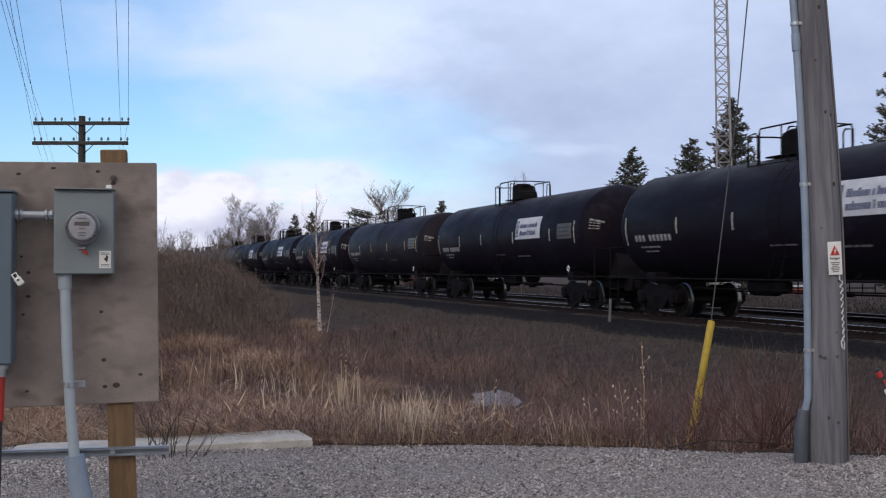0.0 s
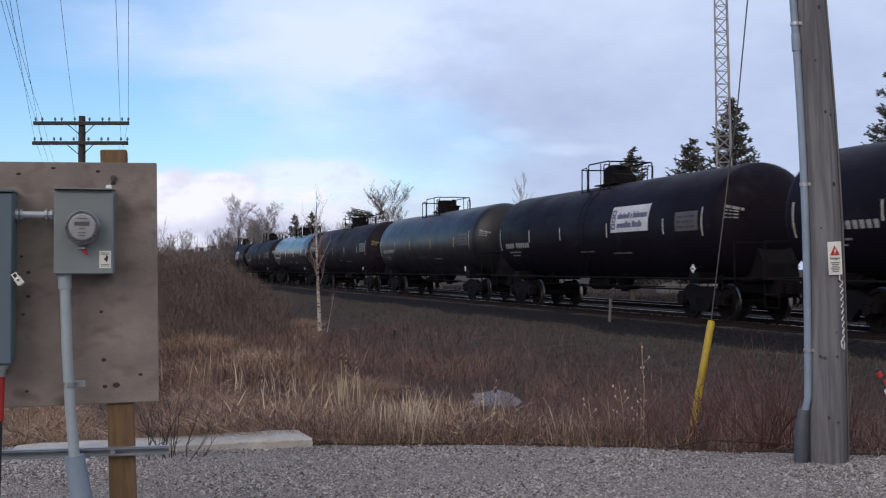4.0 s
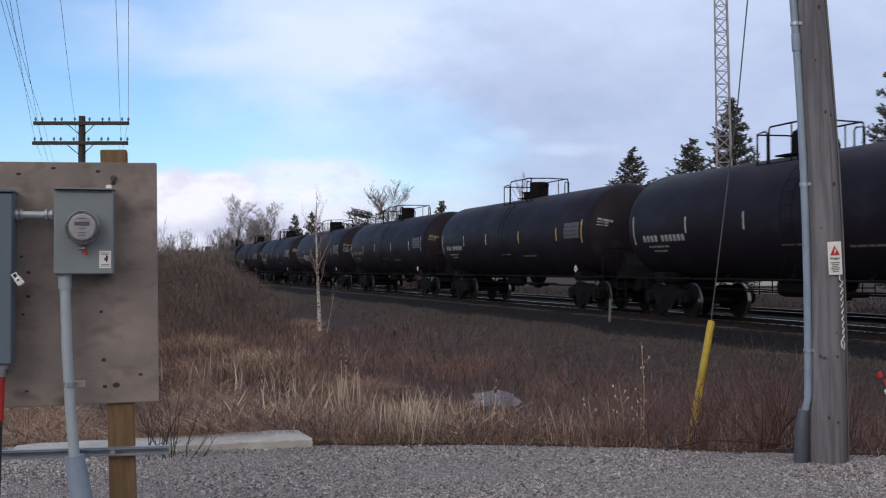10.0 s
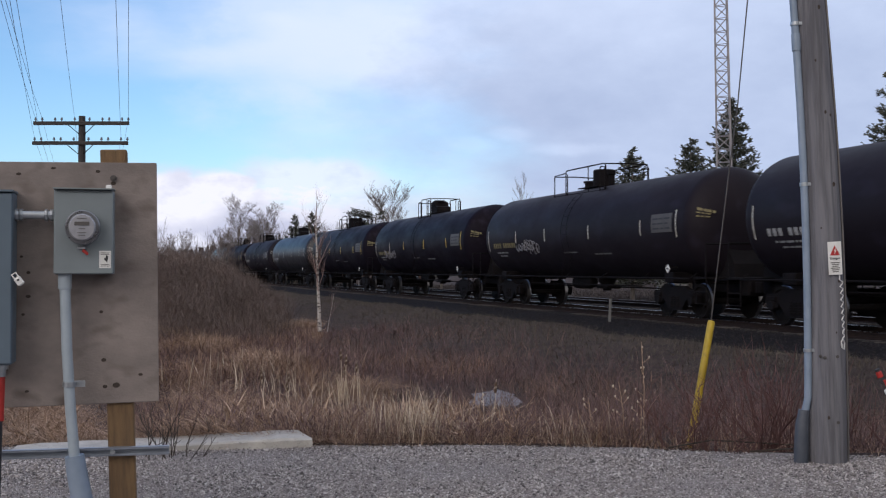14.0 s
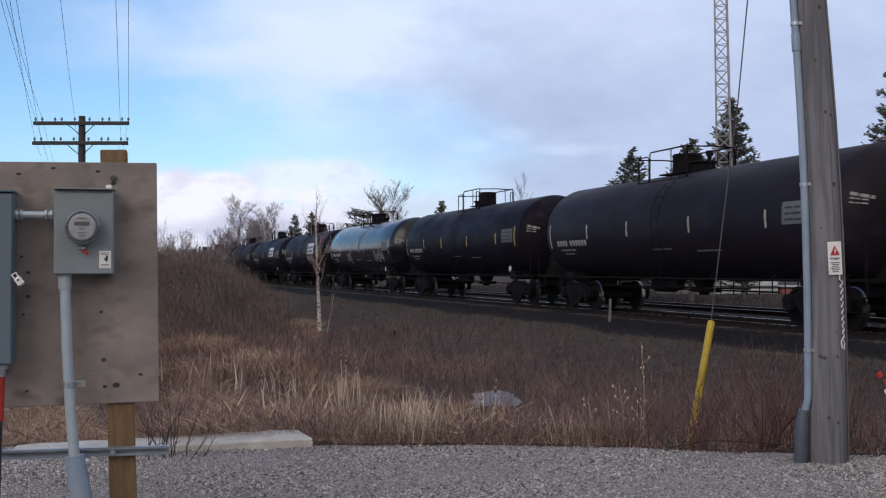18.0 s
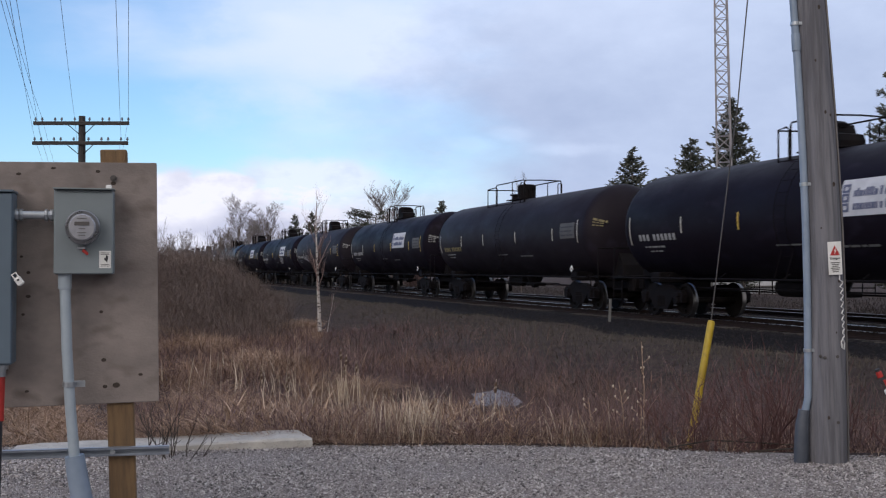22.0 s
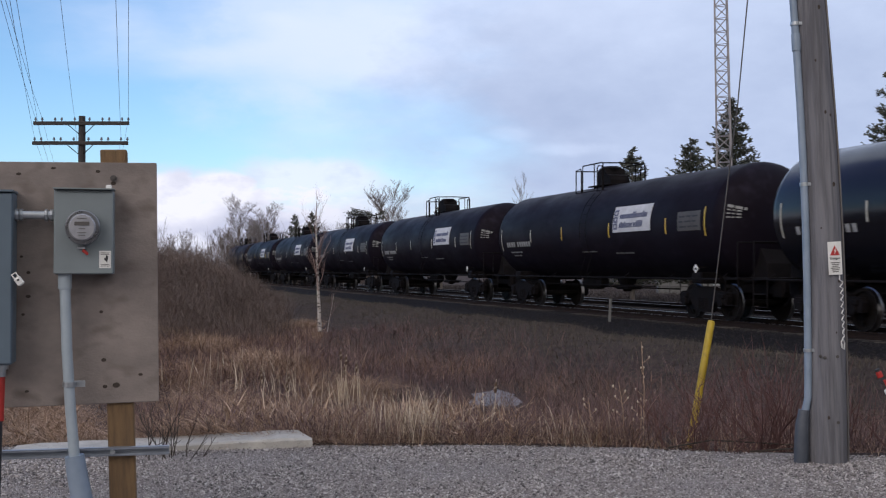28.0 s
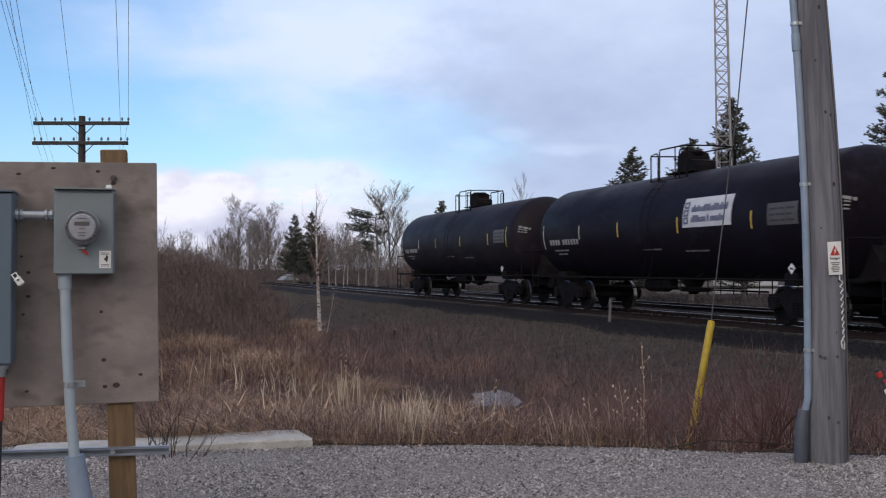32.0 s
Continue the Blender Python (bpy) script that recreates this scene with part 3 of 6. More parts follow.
def build_board():
    post = thing("wooden_post", "brown pressure-treated timber post set in the gravel", "post", SWING @ pose(-1.622, 5.70, 0, 0, -1.8, 0))
    part("shaft", Shape().box((0, 0, 0.96), (0.132, 0.132, 2.11), bevel=0.006), M["treated"], post)
    board = thing("plywood_board", "weathered square plywood backboard with dark knots on a timber post", "board", SWING @ pose(-2.071, 5.62, 1.333, 0, -0.8, 0))
    part("sheet", Shape().box((0, 0, -0.008), (1.22, 0.019, 1.228), bevel=0.003), M["plywood"], board)
    # knots and bolt holes of the sheet
    for x, z, r, s in ((0.105, 0.575, 0.008, 1.6), (0.365, 0.56, 0.010, 1.2), (0.44, 0.50, 0.013, 1.0), (-0.06, 0.545, 0.009, 1.5), (-0.05, 0.13, 0.008, 1), (-0.018, 0.05, 0.010, 1), (-0.02, -0.07, 0.011, 1.2), (-0.045, -0.16, 0.009, 1),
                       (0.375, -0.155, 0.010, 1), (0.385, -0.40, 0.012, 1.1), (0.39, -0.535, 0.012, 1.0), (0.445, -0.53, 0.017, 1.1), (0.565, -0.48, 0.009, 1.3), (-0.03, -0.545, 0.008, 1.4), (0.41, 0.04, 0.007, 1)):
        x -= 0.045 if x > 0.3 else 0.0
        part("knot", Shape().lathe([(0.2 * r, -0.001), (r, 0.0), (r * 0.75, 0.002)], 9, "y").mesh("knot", M["knot"]), None, board, at=pose(x, -0.0105, z) @ Matrix.Diagonal((s, 1, 0.8, 1)))
    part("bolt", Shape().lathe([(0.016, -0.006), (0.017, 0.0)], 10, "y").lathe([(0.009, -0.016), (0.009, -0.006)], 6, "y"), M["panel"], board, "dark rusty bolt and washer", at=pose(0.395, -0.011, 0.525))
    strut = thing("strut_channel", "galvanised strut channel bolted across the post", "strut", SWING @ pose(-2.01, 5.612, 0.475, 0, 0.4, 0))
    ch = Shape()
    for a, b in (((0, 0.016, 0), (1.22, 0.004, 0.042)), ((0, -0.002, 0.0195), (1.22, 0.036, 0.004)), ((0, -0.002, -0.0195), (1.22, 0.036, 0.004)), ((0, -0.018, 0.0155), (1.22, 0.004, 0.009)), ((0, -0.018, -0.0155), (1.22, 0.004, 0.009))):
        ch.box(a, b)
    part("channel", ch, M["strut"], strut)
    part("bolt", Shape().lathe([(0.013, -0.03), (0.013, -0.012)], 6, "y"), M["galv"], strut, at=pose(0.33, 0, 0))
    # meter socket
    box = thing("meter_box", "grey enamelled steel electricity meter box on the board", "meter box", SWING @ pose(-1.816, 5.54, 1.584) @ Matrix.Diagonal((0.925, 1, 0.96, 1)))
    part("enclosure", Shape().box((0, 0, 0), (0.307, 0.14, 0.437), bevel=0.006), M["steel_grey"], box)
    part("cover", Shape().box((0, -0.0735, -0.006), (0.30, 0.007, 0.42), bevel=0.003), M["steel_grey"], box)
    part("top_flange", Shape().box((0, -0.02, 0.2225), (0.312, 0.16, 0.006)), M["steel_grey"], box)
    part("hub", Shape().box((0.125, -0.03, 0.236), (0.03, 0.03, 0.022), bevel=0.004), M["white"], box, "small white plastic fitting")
    meter = part("meter", Shape().lathe([(0.083, -0.07), (0.088, -0.066), (0.088, -0.03), (0.084, -0.026), (0.084, 0.0)][::-1], 36, "y"), M["meter_ring"], box, "round meter with a metal ring", True, pose(-0.002, -0.077, 0.021))
    part("dome", Shape().lathe([(0.070, -0.07), (0.069, -0.088), (0.062, -0.096), (0.02, -0.098), (0.001, -0.098)][::-1], 36, "y"), M["meter_glass"], meter, "clear grey dome", True)
    part("display", Shape().box((0.0, -0.0995, 0.018), (0.075, 0.003, 0.019), bevel=0.001), M["panel"], meter)
    for z, w in ((0.044, 0.05), (-0.008, 0.03), (-0.028, 0.045), (-0.042, 0.035)):
        part("nameplate_line", Shape().box((0, -0.099, z), (w, 0.002, 0.004)), M["panel_light"], meter)
    part("seal_tab", Shape().box((-0.012, -0.085, -0.082), (0.042, 0.012, 0.014), bevel=0.003), M["galv"], box)
    part("seal", Shape().box((0.01, -0.095, -0.105), (0.036, 0.01, 0.016), pose(0, 0, 0, 0, 38, 0).to_3x3(), bevel=0.003), M["red"], box, "red plastic seal")
    tag = part("sticker", Shape().box((0.11, -0.0785, -0.142), (0.06, 0.002, 0.09)), M["white"], box, "white printed sticker")
    part("print", Shape().plate([(-0.012, 0.0), (0.006, -0.02), (0.012, 0.012), (0.002, 0.02), (-0.003, 0.004)], 0.002, Matrix.Translation((0.115, -0.0805, -0.138))), M["ink"], tag)
    for z in (-0.108, -0.115, -0.168, -0.176):
        part("print_line", Shape().box((0.11, -0.0805, z), (0.045, 0.002, 0.003)), M["panel"], tag)
    # main switch at the edge of the board
    sw = thing("switch_box", "blue-grey steel switch box on the board", "switch box", SWING @ pose(-2.344, 5.52, 1.355) @ Matrix.Diagonal((1, 1, 0.965, 1)))
    part("enclosure", Shape().box((0, 0, 0), (0.40, 0.18, 0.872), bevel=0.008), M["steel_blue"], sw)
    part("door", Shape().box((0.0, -0.094, 0), (0.396, 0.008, 0.855), bevel=0.003), M["steel_blue"], sw)
    part("lip", Shape().box((0.0, -0.01, 0.44), (0.406, 0.2, 0.01)), M["steel_blue"], sw)
    part("padlock", Shape().box((0.0, 0, 0), (0.034, 0.02, 0.045), bevel=0.006).tube([(-0.011, 0, 0.02), (-0.011, 0, 0.045), (0.011, 0, 0.045), (0.011, 0, 0.02)], 0.004, 6), M["white"], sw, "white padlock", at=pose(0.236, -0.112, -0.014, 0, -35, 0))
    part("keyhole", Shape().lathe([(0.006, -0.012), (0.006, 0)], 8, "y"), M["ink"], sw, at=pose(0.232, -0.112, -0.008))
    nip = thing("conduit_nipple", "galvanised conduit nipple with locknuts between the boxes", "conduit", SWING @ pose(-2.051, 5.54, 1.668))
    part("pipe", Shape().tube([(-0.1, 0, 0), (0.094, 0, 0)], 0.021, 14), M["galv"], nip, smooth=True)
    for x in (-0.088, -0.066, 0.052, 0.078):
        part("locknut", Shape().lathe([(0.028, -0.009), (0.031, -0.004), (0.031, 0.004), (0.028, 0.009)], 8, "x"), M["galv"], nip, at=pose(x, 0, 0))
    pipe = thing("meter_conduit", "pale grey plastic conduit running down from the meter box", "conduit", SWING @ pose(-1.908, 5.52, 0))
    part("adapter", Shape().lathe([(0.033, 1.378), (0.033, 1.305), (0.030, 1.30)][::-1], 16), M["pvc"], pipe, smooth=True)
    part("upper_pipe", Shape().tube([(0.0, 0, 1.32), (0.012, -0.005, 1.0), (0.03, -0.01, 0.72), (0.052, -0.012, 0.46)], 0.0262, 16), M["pvc"], pipe, smooth=True)
    part("lower_sleeve", Shape().tube([(0.051, -0.012, 0.475), (0.062, -0.012, 0.40), (0.095, -0.012, 0.22), (0.15, -0.012, -0.1)], [0.047, 0.05, 0.052, 0.052], 16), M["pvc_blue"], pipe, smooth=True)
    part("strap", Shape().lathe([(0.0325, -0.012), (0.0325, 0.012)], 14), M["galv"], pipe, at=pose(0.024, -0.008, 0.828))
    for dz in (-0.006, 0.006):
        part("strap_ear", Shape().box((0.05, 0.018, 0), (0.05, 0.003, 0.02)), M["galv"], pipe, at=pose(0.024, -0.008, 0.828 + dz))
    red = thing("red_conduit", "red plastic pipe below the switch box", "conduit", SWING @ pose(-2.210, 5.50, 0))
    part("bushing", Shape().lathe([(0.045, 0.91), (0.045, 0.935)], 14).lathe([(0.034, 0.875), (0.034, 0.91)], 14), M["galv"], red)
    part("sleeve", Shape().tube([(0, 0, 0.89), (-0.005, 0, 0.66)], 0.03, 12), M["red"], red, smooth=True)
    part("cable", Shape().tube([(-0.005, 0, 0.67), (-0.012, 0, 0.3), (-0.015, 0, -0.05)], 0.024, 10), M["ink"], red, smooth=True)


def build_slab():
    s = thing("concrete_slab", "long pale concrete parking kerb at the gravel edge", "kerb", pose(-2.195, 8.74, -0.055, 0, -1.8, 9.0))
    body = Shape()
    n = 14
    prof = [(-0.24, -0.05), (-0.235, 0.085), (-0.215, 0.10), (0.215, 0.105), (0.235, 0.09), (0.24, -0.05)]
    rnd = random.Random(9)
    pts = []
    for i in range(n + 1):
        x = -1.15 + 2.3 * i / n
        for y, z in prof:
            e = 1.0 - (0.06 if i in (0, n) and z > 0.09 else 0.0) - (0.05 * rnd.random() if z > 0.08 else 0.0)
            pts.append((x - (0.10 if i == n and y > 0 else 0.0) + rnd.uniform(-0.01, 0.01), y * e + rnd.uniform(-0.005, 0.005), z + (rnd.uniform(-0.003, 0.003) if z > 0 else 0) - (0.008 if i in (0, n) and z > 0 else 0)))
    w = len(prof)
    fs = [(i * w + j, (i + 1) * w + j, (i + 1) * w + j + 1, i * w + j + 1) for i in range(n) for j in range(w - 1)] + [tuple(range(w)), tuple(range((n + 1) * w - 1, n * w - 1, -1))]
    body.add(pts, fs)
    part("slab", body, M["concrete"], s)


POLE_AT = pose(2.797, 8.08, 0, 0, -2.05, 0) @ Matrix.Diagonal((1.047, 1.047, 1.047, 1))


def bow(z):
    """How far the pole's axis swings aside at a height: it is bowed, straight again above."""
    return 0.040 * math.sin(math.pi * z / 3.34) if z < 3.34 else -0.0376 * (z - 3.34)


def build_pole():
    p = thing("utility_pole", "weathered grey wooden utility pole leaning slightly at the gravel edge", "utility pole", POLE_AT)
    sh = Shape()
    seg = 28
    rows = 40
    pts = []
    for i in range(rows):
        z = -0.3 + 9.8 * i / (rows - 1)
        r = max(0.085, 0.139 - 0.0088 * z)
        for j in range(seg):
            a = 2 * math.pi * j / seg
            rr = r * (1 + 0.012 * math.sin(5 * a + z) + 0.01 * math.sin(9 * a + 2))
            pts.append((rr * math.cos(a) + bow(z), rr * math.sin(a), z))
    sh.add(pts, [(i * seg + j, i * seg + (j + 1) % seg, (i + 1) * seg + (j + 1) % seg, (i + 1) * seg + j) for i in range(rows - 1) for j in range(seg)] + [tuple(range((rows - 1) * seg, rows * seg))])
    part("shaft", sh, M["pole_wood"], p, smooth=True)
    for x, z, w in ((0.034, 3.15, 1.1), (-0.020, 2.78, 0.7), (0.022, 2.42, 0.9), (0.06, 2.40, 0.7), (0.052, 1.92, 1.1), (-0.008, 1.31, 1.0), (0.06, 1.25, 0.6), (-0.03, 0.32, 0.9), (0.03, 0.9, 0.5), (-0.05, 1.62, 0.5)):
        y = -math.sqrt(max(0.0, (0.139 - 0.0088 * z) ** 2 - x * x)) - 0.001
        part("knot", Shape().lathe([(0.012 * w, 0.0), (0.010 * w, -0.004), (0.002, -0.003)][::-1], 9, "y"), M["knot"], p, at=pose(x + bow(z), y, z) @ Matrix.Diagonal((0.8, 1, 1.3, 1)))
    for x, z in ((0.034, 0.735), (-0.075, 0.74), (0.034, 0.285), (-0.05, 0.73)):
        y = -math.sqrt((0.139 - 0.0088 * z) ** 2 - x * x) - 0.001
        part("bolt", Shape().lathe([(0.011, 0.004), (0.011, -0.004)][::-1], 10, "y").lathe([(0.006, -0.004), (0.006, -0.014)][::-1], 6, "y"), M["panel"], p, "dark bolt head", at=pose(x + bow(z), y, z))
    con = thing("pole_conduit", "blue-grey plastic conduit strapped to the utility pole", "conduit", POLE_AT)
    part("pipe", Shape().tube([(-0.163 + 0.004, -0.05, 0.33)] + [(-0.150 + 0.0085 * z + bow(z), -0.055, z) for z in (0.45, 0.7, 1.0, 1.3, 1.7, 2.1, 2.5, 2.9, 3.3, 4.5, 8.4)], 0.026, 14), M["pvc_blue"], con, smooth=True)
    part("ground_sleeve", Shape().tube([(-0.198, -0.05, -0.1), (-0.190, -0.05, 0.10), (-0.178, -0.05, 0.26), (-0.160, -0.05, 0.37)], [0.05, 0.05, 0.047, 0.036], 14), M["pvc_dark"], con, "dark plastic sleeve", smooth=True)
    for z in (0.78, 1.93, 3.05, 4.4):
        part("strap", Shape().lathe([(0.0315, -0.012), (0.0315, 0.012)], 12), M["galv"], con, at=pose(-0.150 + 0.0085 * z + bow(z), -0.055, z))
        part("strap_ear", Shape().box((0, 0, 0), (0.05, 0.004, 0.022)), M["galv"], con, at=pose(-0.118 + 0.0085 * z + bow(z), -0.075, z))
    part("coupling", Shape().lathe([(0.031, -0.06), (0.031, 0.06)], 14), M["pvc_blue"], con, at=pose(-0.150 + 0.0085 * 2.92 + bow(2.92), -0.055, 2.92))
    gw = thing("ground_wire", "thin dark grounding wire stapled to the utility pole", "wire", POLE_AT)
    part("strand", Shape().tube([(0.136 - 0.0085 * z + bow(z), -0.045, z) for z in (0.0, 0.4, 0.8, 1.2, 1.6, 2.0, 2.4, 2.8, 3.3, 4.5, 9.0)], 0.0075, 6), M["guy"], gw)
    # danger sign
    sg = thing("danger_sign", "small white warning sign with a red triangle on the pole", "sign", pose(2.816, 7.938, 1.478, 0, -2.6, 8) @ Matrix.Diagonal((1.045, 1, 1.045, 1)))
    part("plate", Shape().box((0, 0, 0), (0.10, 0.004, 0.228), bevel=0.0015), M["white"], sg)
    part("triangle", Shape().plate([(-0.036, 0.020), (0.036, 0.020), (0, 0.088)], 0.003, Matrix.Translation((0, -0.0032, 0))), M["red"], sg)
    part("flash", Shape().plate([(-0.004, 0.028), (0.010, 0.052), (0.002, 0.052), (0.006, 0.07), (-0.009, 0.048), (-0.001, 0.048)], 0.003, Matrix.Translation((0, -0.0048, 0))), M["white"], sg)
    cu = bpy.data.curves.new("danger_word", "FONT")
    cu.body, cu.size, cu.align_x, cu.extrude = "Danger", 0.026, "CENTER", 0.0008
    cu.materials.append(M["ink"])
    word = new("word", cu)
    word.parent, word.matrix_basis = sg, pose(0, -0.0035, -0.008, 90, 0, 0)
    for i in range(6):
        part("print_line", Shape().box((0, -0.0032, -0.03 - 0.0125 * i), (0.066 - 0.012 * (i % 3), 0.0025, 0.005)), M["panel"], sg)
    mk = thing("painted_mark", "chalky white painted scrawl down the utility pole", "marking", POLE_AT)
    sc = Shape()
    x0 = 0.078
    path = [(x0 - 0.01, 1.36)]
    for i in range(9):
        z = 1.26 - 0.046 * i
        path += [(x0 - 0.016 + 0.002 * i, z), (x0 + 0.012 + 0.001 * i, z - 0.016), (x0 + 0.006, z - 0.028)]
    path += [(x0 - 0.012, 0.835), (x0 - 0.006, 0.795), (x0 + 0.012, 0.78), (x0 + 0.018, 0.825), (x0, 0.855)]
    sc.tube([(x + bow(z), -math.sqrt(0.1365 ** 2 - x * x) - 0.001, z) for x, z in path], 0.0048, 5)
    part("stroke", sc, M["chalk"], mk)


def build_guy():
    g = thing("guy_guard", "yellow plastic guard on a steel guy anchor in the weeds", "guy guard", pose(2.55, 11.58, -0.45))
    lo, hi = Vector((0, 0, -0.15)), Vector((0.274, 0.05, 1.31))
    part("guard", Shape().tube([lo, lo.lerp(hi, 0.5), lo.lerp(hi, 0.985), hi], [0.039, 0.039, 0.039, 0.028], 12), M["yellow"], g, smooth=True)
    w = thing("guy_wire", "grey steel guy strand rising from the yellow guard", "guy wire", pose(2.55, 11.58, -0.45))
    tip = [(0.262, 0.05, 1.25)]
    for x, y, z in ((2.905, 11.25, 2.30), (2.92, 10.92, 3.03), (2.915, 10.53, 3.97), (2.80, 9.5, 6.6), (2.31, 7.75, 9.2)):
        tip.append((x - 2.55, y - 11.58, z + 0.45))
    part("strand", Shape().tube(tip, 0.0065, 6), M["guy"], w)


def build_small_markers():
    a = thing("marker_stake", "leaning red and white marker stake in the weeds", "stake", pose(3.52, 7.94, -0.19, 0, -25, 0))
    part("rod", Shape().tube([(0, 0, 0), (0, 0, 0.80)], 0.021, 10), M["white"], a, smooth=True)
    part("red_band", Shape().lathe([(0.0225, 0.90), (0.0225, 0.93), (0.018, 0.945)], 10), M["red"], a)
    part("red_stripe", Shape().box((0.008, -0.02, 0.80), (0.016, 0.006, 0.15)), M["red"], a)
    part("red_band", Shape().lathe([(0.0225, 0.55), (0.0225, 0.72)], 10), M["red"], a)
    part("cap", Shape().lathe([(0.02, 0.945), (0.02, 0.962)], 10), M["ink"], a)
    b = thing("marker_post", "thin white trackside marker post in the grass", "post", pose(4.81, 32.0, -0.45, 0, 2, 0))
    part("stake", Shape().box((0, 0, 0.48), (0.075, 0.03, 1.02), bevel=0.005), M["panel_light"], b)


def build_telegraph():
    p = thing("telegraph_pole", "dark old railway telegraph pole with two crossarms of insulators", "telegraph pole", pose(-11.48, 35.06, -0.4))
    part("shaft", Shape().lathe([(0.16, -0.5), (0.105, 6.66)], 12), M["dark_wood"], p, smooth=True)
    tops = []
    for z, dx in ((6.42, 0.02), (5.79, -0.01)):
        arm = part("crossarm", Shape().box((0, 0, 0), (3.03, 0.09, 0.115), bevel=0.01), M["dark_wood"], p, at=pose(dx, -0.13, z))
        for s in (-1, 1):
            part("brace", Shape().tube([(s * 0.42, -0.02, -0.05), (s * 0.06, 0.06, -0.36)], 0.014, 6), M["iron"], arm)
        for x in (-1.45, -1.24, -0.83, -0.62, -0.21, 0.26, 0.67, 0.88, 1.29, 1.49):
            ins = part("insulator", Shape().lathe([(0.012, 0.05), (0.012, 0.09), (0.038, 0.095), (0.04, 0.12), (0.03, 0.14), (0.034, 0.16), (0.02, 0.185)], 10), M["glass_insulator"], arm, smooth=True, at=pose(x, 0, 0))
            tops.append((dx + x, -0.13, z + 0.15))
    # line wires run on over the lot, parallel to the track
    rnd = random.Random(2)
    # each wire: which insulator carries it, and its bearing towards the lot
    for k, bearing in ((0, 0.334), (1, 0.326), (10, 0.350), (11, 0.344), (4, 0.319), (18, 0.2875), (9, 0.285)):
        x, y, z = tops[k]
        a = Vector((-11.48 + x, 35.06 + y, -0.4 + z))
        b = a + Vector((bearing * 45, -45, 0.5))
        c = a + AWAY * 45 + Vector((0, 0, -0.2))
        sag = 0.42 + rnd.uniform(-0.06, 0.1)
        w = thing("line_wire", "thin telegraph line wire strung between poles", "wire", Matrix.Translation(a), group="telegraph wires")
        near = [(b - a) * q + Vector((0, 0, -4 * sag * q * (1 - q))) for q in [i / 16 for i in range(17)]]
        far = [(c - a) * q + Vector((0, 0, -4 * sag * q * (1 - q))) for q in [i / 8 for i in range(1, 9)]]
        part("strand", Shape().tube(far[::-1] + near, 0.0045, 5), M["wire"], w)


def build_tower():
    t = thing("radio_mast", "tall triangular steel lattice radio mast", "radio mast", pose(21.24, 82.0, -0.4) @ Matrix.Diagonal((1.771, 1.771, 1.771, 1)))
    H = 16.5

    def leg(k, z):
        q = z / H
        r = 0.43 - 0.13 * q
        a = radians(90 + 120 * k + 180 + 18)
        return Vector((r * math.cos(a) - 0.30 * q, r * math.sin(a), z))
    n = 30
    for k in range(3):
        part("leg", Shape().tube([leg(k, 0), leg(k, H)], 0.038, 8), M["tower"], t)
    for k in range(3):
        for i in range(n):
            z0, z1 = H * i / n, H * (i + 1) / n
            a, b = (k, (k + 1) % 3)
            if i % 2:
                a, b = b, a
            part("brace", Shape().tube([leg(a, z0), leg(b, z1)], 0.021, 5), M["tower"], t)
            part("ring_bar", Shape().tube([leg(a, z0), leg(b, z0)], 0.016, 5), M["tower"], t)
    part("ladder", Shape().tube([leg(0, 0.0) * 0.5 + leg(1, 0.0) * 0.5, leg(0, H) * 0.5 + leg(1, H) * 0.5], 0.018, 6), M["tower"], t)
    part("foundation", Shape().box((0, 0, 0.0), (1.5, 1.5, 0.3), bevel=0.03), M["concrete"], t)


build_board()
build_slab()
build_pole()
build_guy()
build_small_markers()
build_telegraph()
build_tower()


# ---- the train ----
CAR = 18.2                                # coupled length of a tank car
TANK_L, TANK_R, TANK_Z = 16.5, 1.52, 2.52  # tank's length, radius and axis over the rail
HALF = TANK_L / 2
NEAR = -1                                 # the side that faces the lot


def travelled(t):
    """How far the train has come, in metres."""
    return CAR * (-1.876 + 1.11126 * t - 0.00092 * t * t)


def on_tank(x, ang, lift=0.004):
    """A pose on the near flank: x along the car, ang degrees above the tank's axis; its y looks into the tank."""
    a = radians(ang)
    return Matrix.Translation((x, -(TANK_R + lift) * math.cos(a), TANK_Z + (TANK_R + lift) * math.sin(a))) @ Matrix.Rotation(-a, 4, "X")


def on_head(ang):
    """A pose on the leading head, near its rim, ang degrees above the tank's axis."""
    a, r_ = radians(ang), TANK_R * 0.866 + 0.006
    return Matrix.Translation((HALF - 0.36, -r_ * math.cos(a), TANK_Z + r_ * math.sin(a))) @ Matrix.Rotation(-a, 4, "X") @ Matrix.Rotation(radians(50), 4, "Z")


def wrapped(x0, x1, a0, a1, lift, n=5):
    """A thin sheet that follows the flank from a0 to a1 degrees."""
    s = Shape()
    pts = []
    for i in range(n + 1):
        a = radians(a0 + (a1 - a0) * i / n)
        for x in (x0, x1):
            for r in (TANK_R + lift, TANK_R - 0.004):
                pts.append((x, -r * math.cos(a), TANK_Z + r * math.sin(a)))
    fs = []
    for i in range(n):
        b = 4 * i
        fs += [(b, b + 2, b + 6, b + 4), (b, b + 4, b + 5, b + 1), (b + 2, b + 3, b + 7, b + 6)]
    fs += [(0, 1, 3, 2), (4 * n, 4 * n + 2, 4 * n + 3, 4 * n + 1)]
    return s.add(pts, fs)


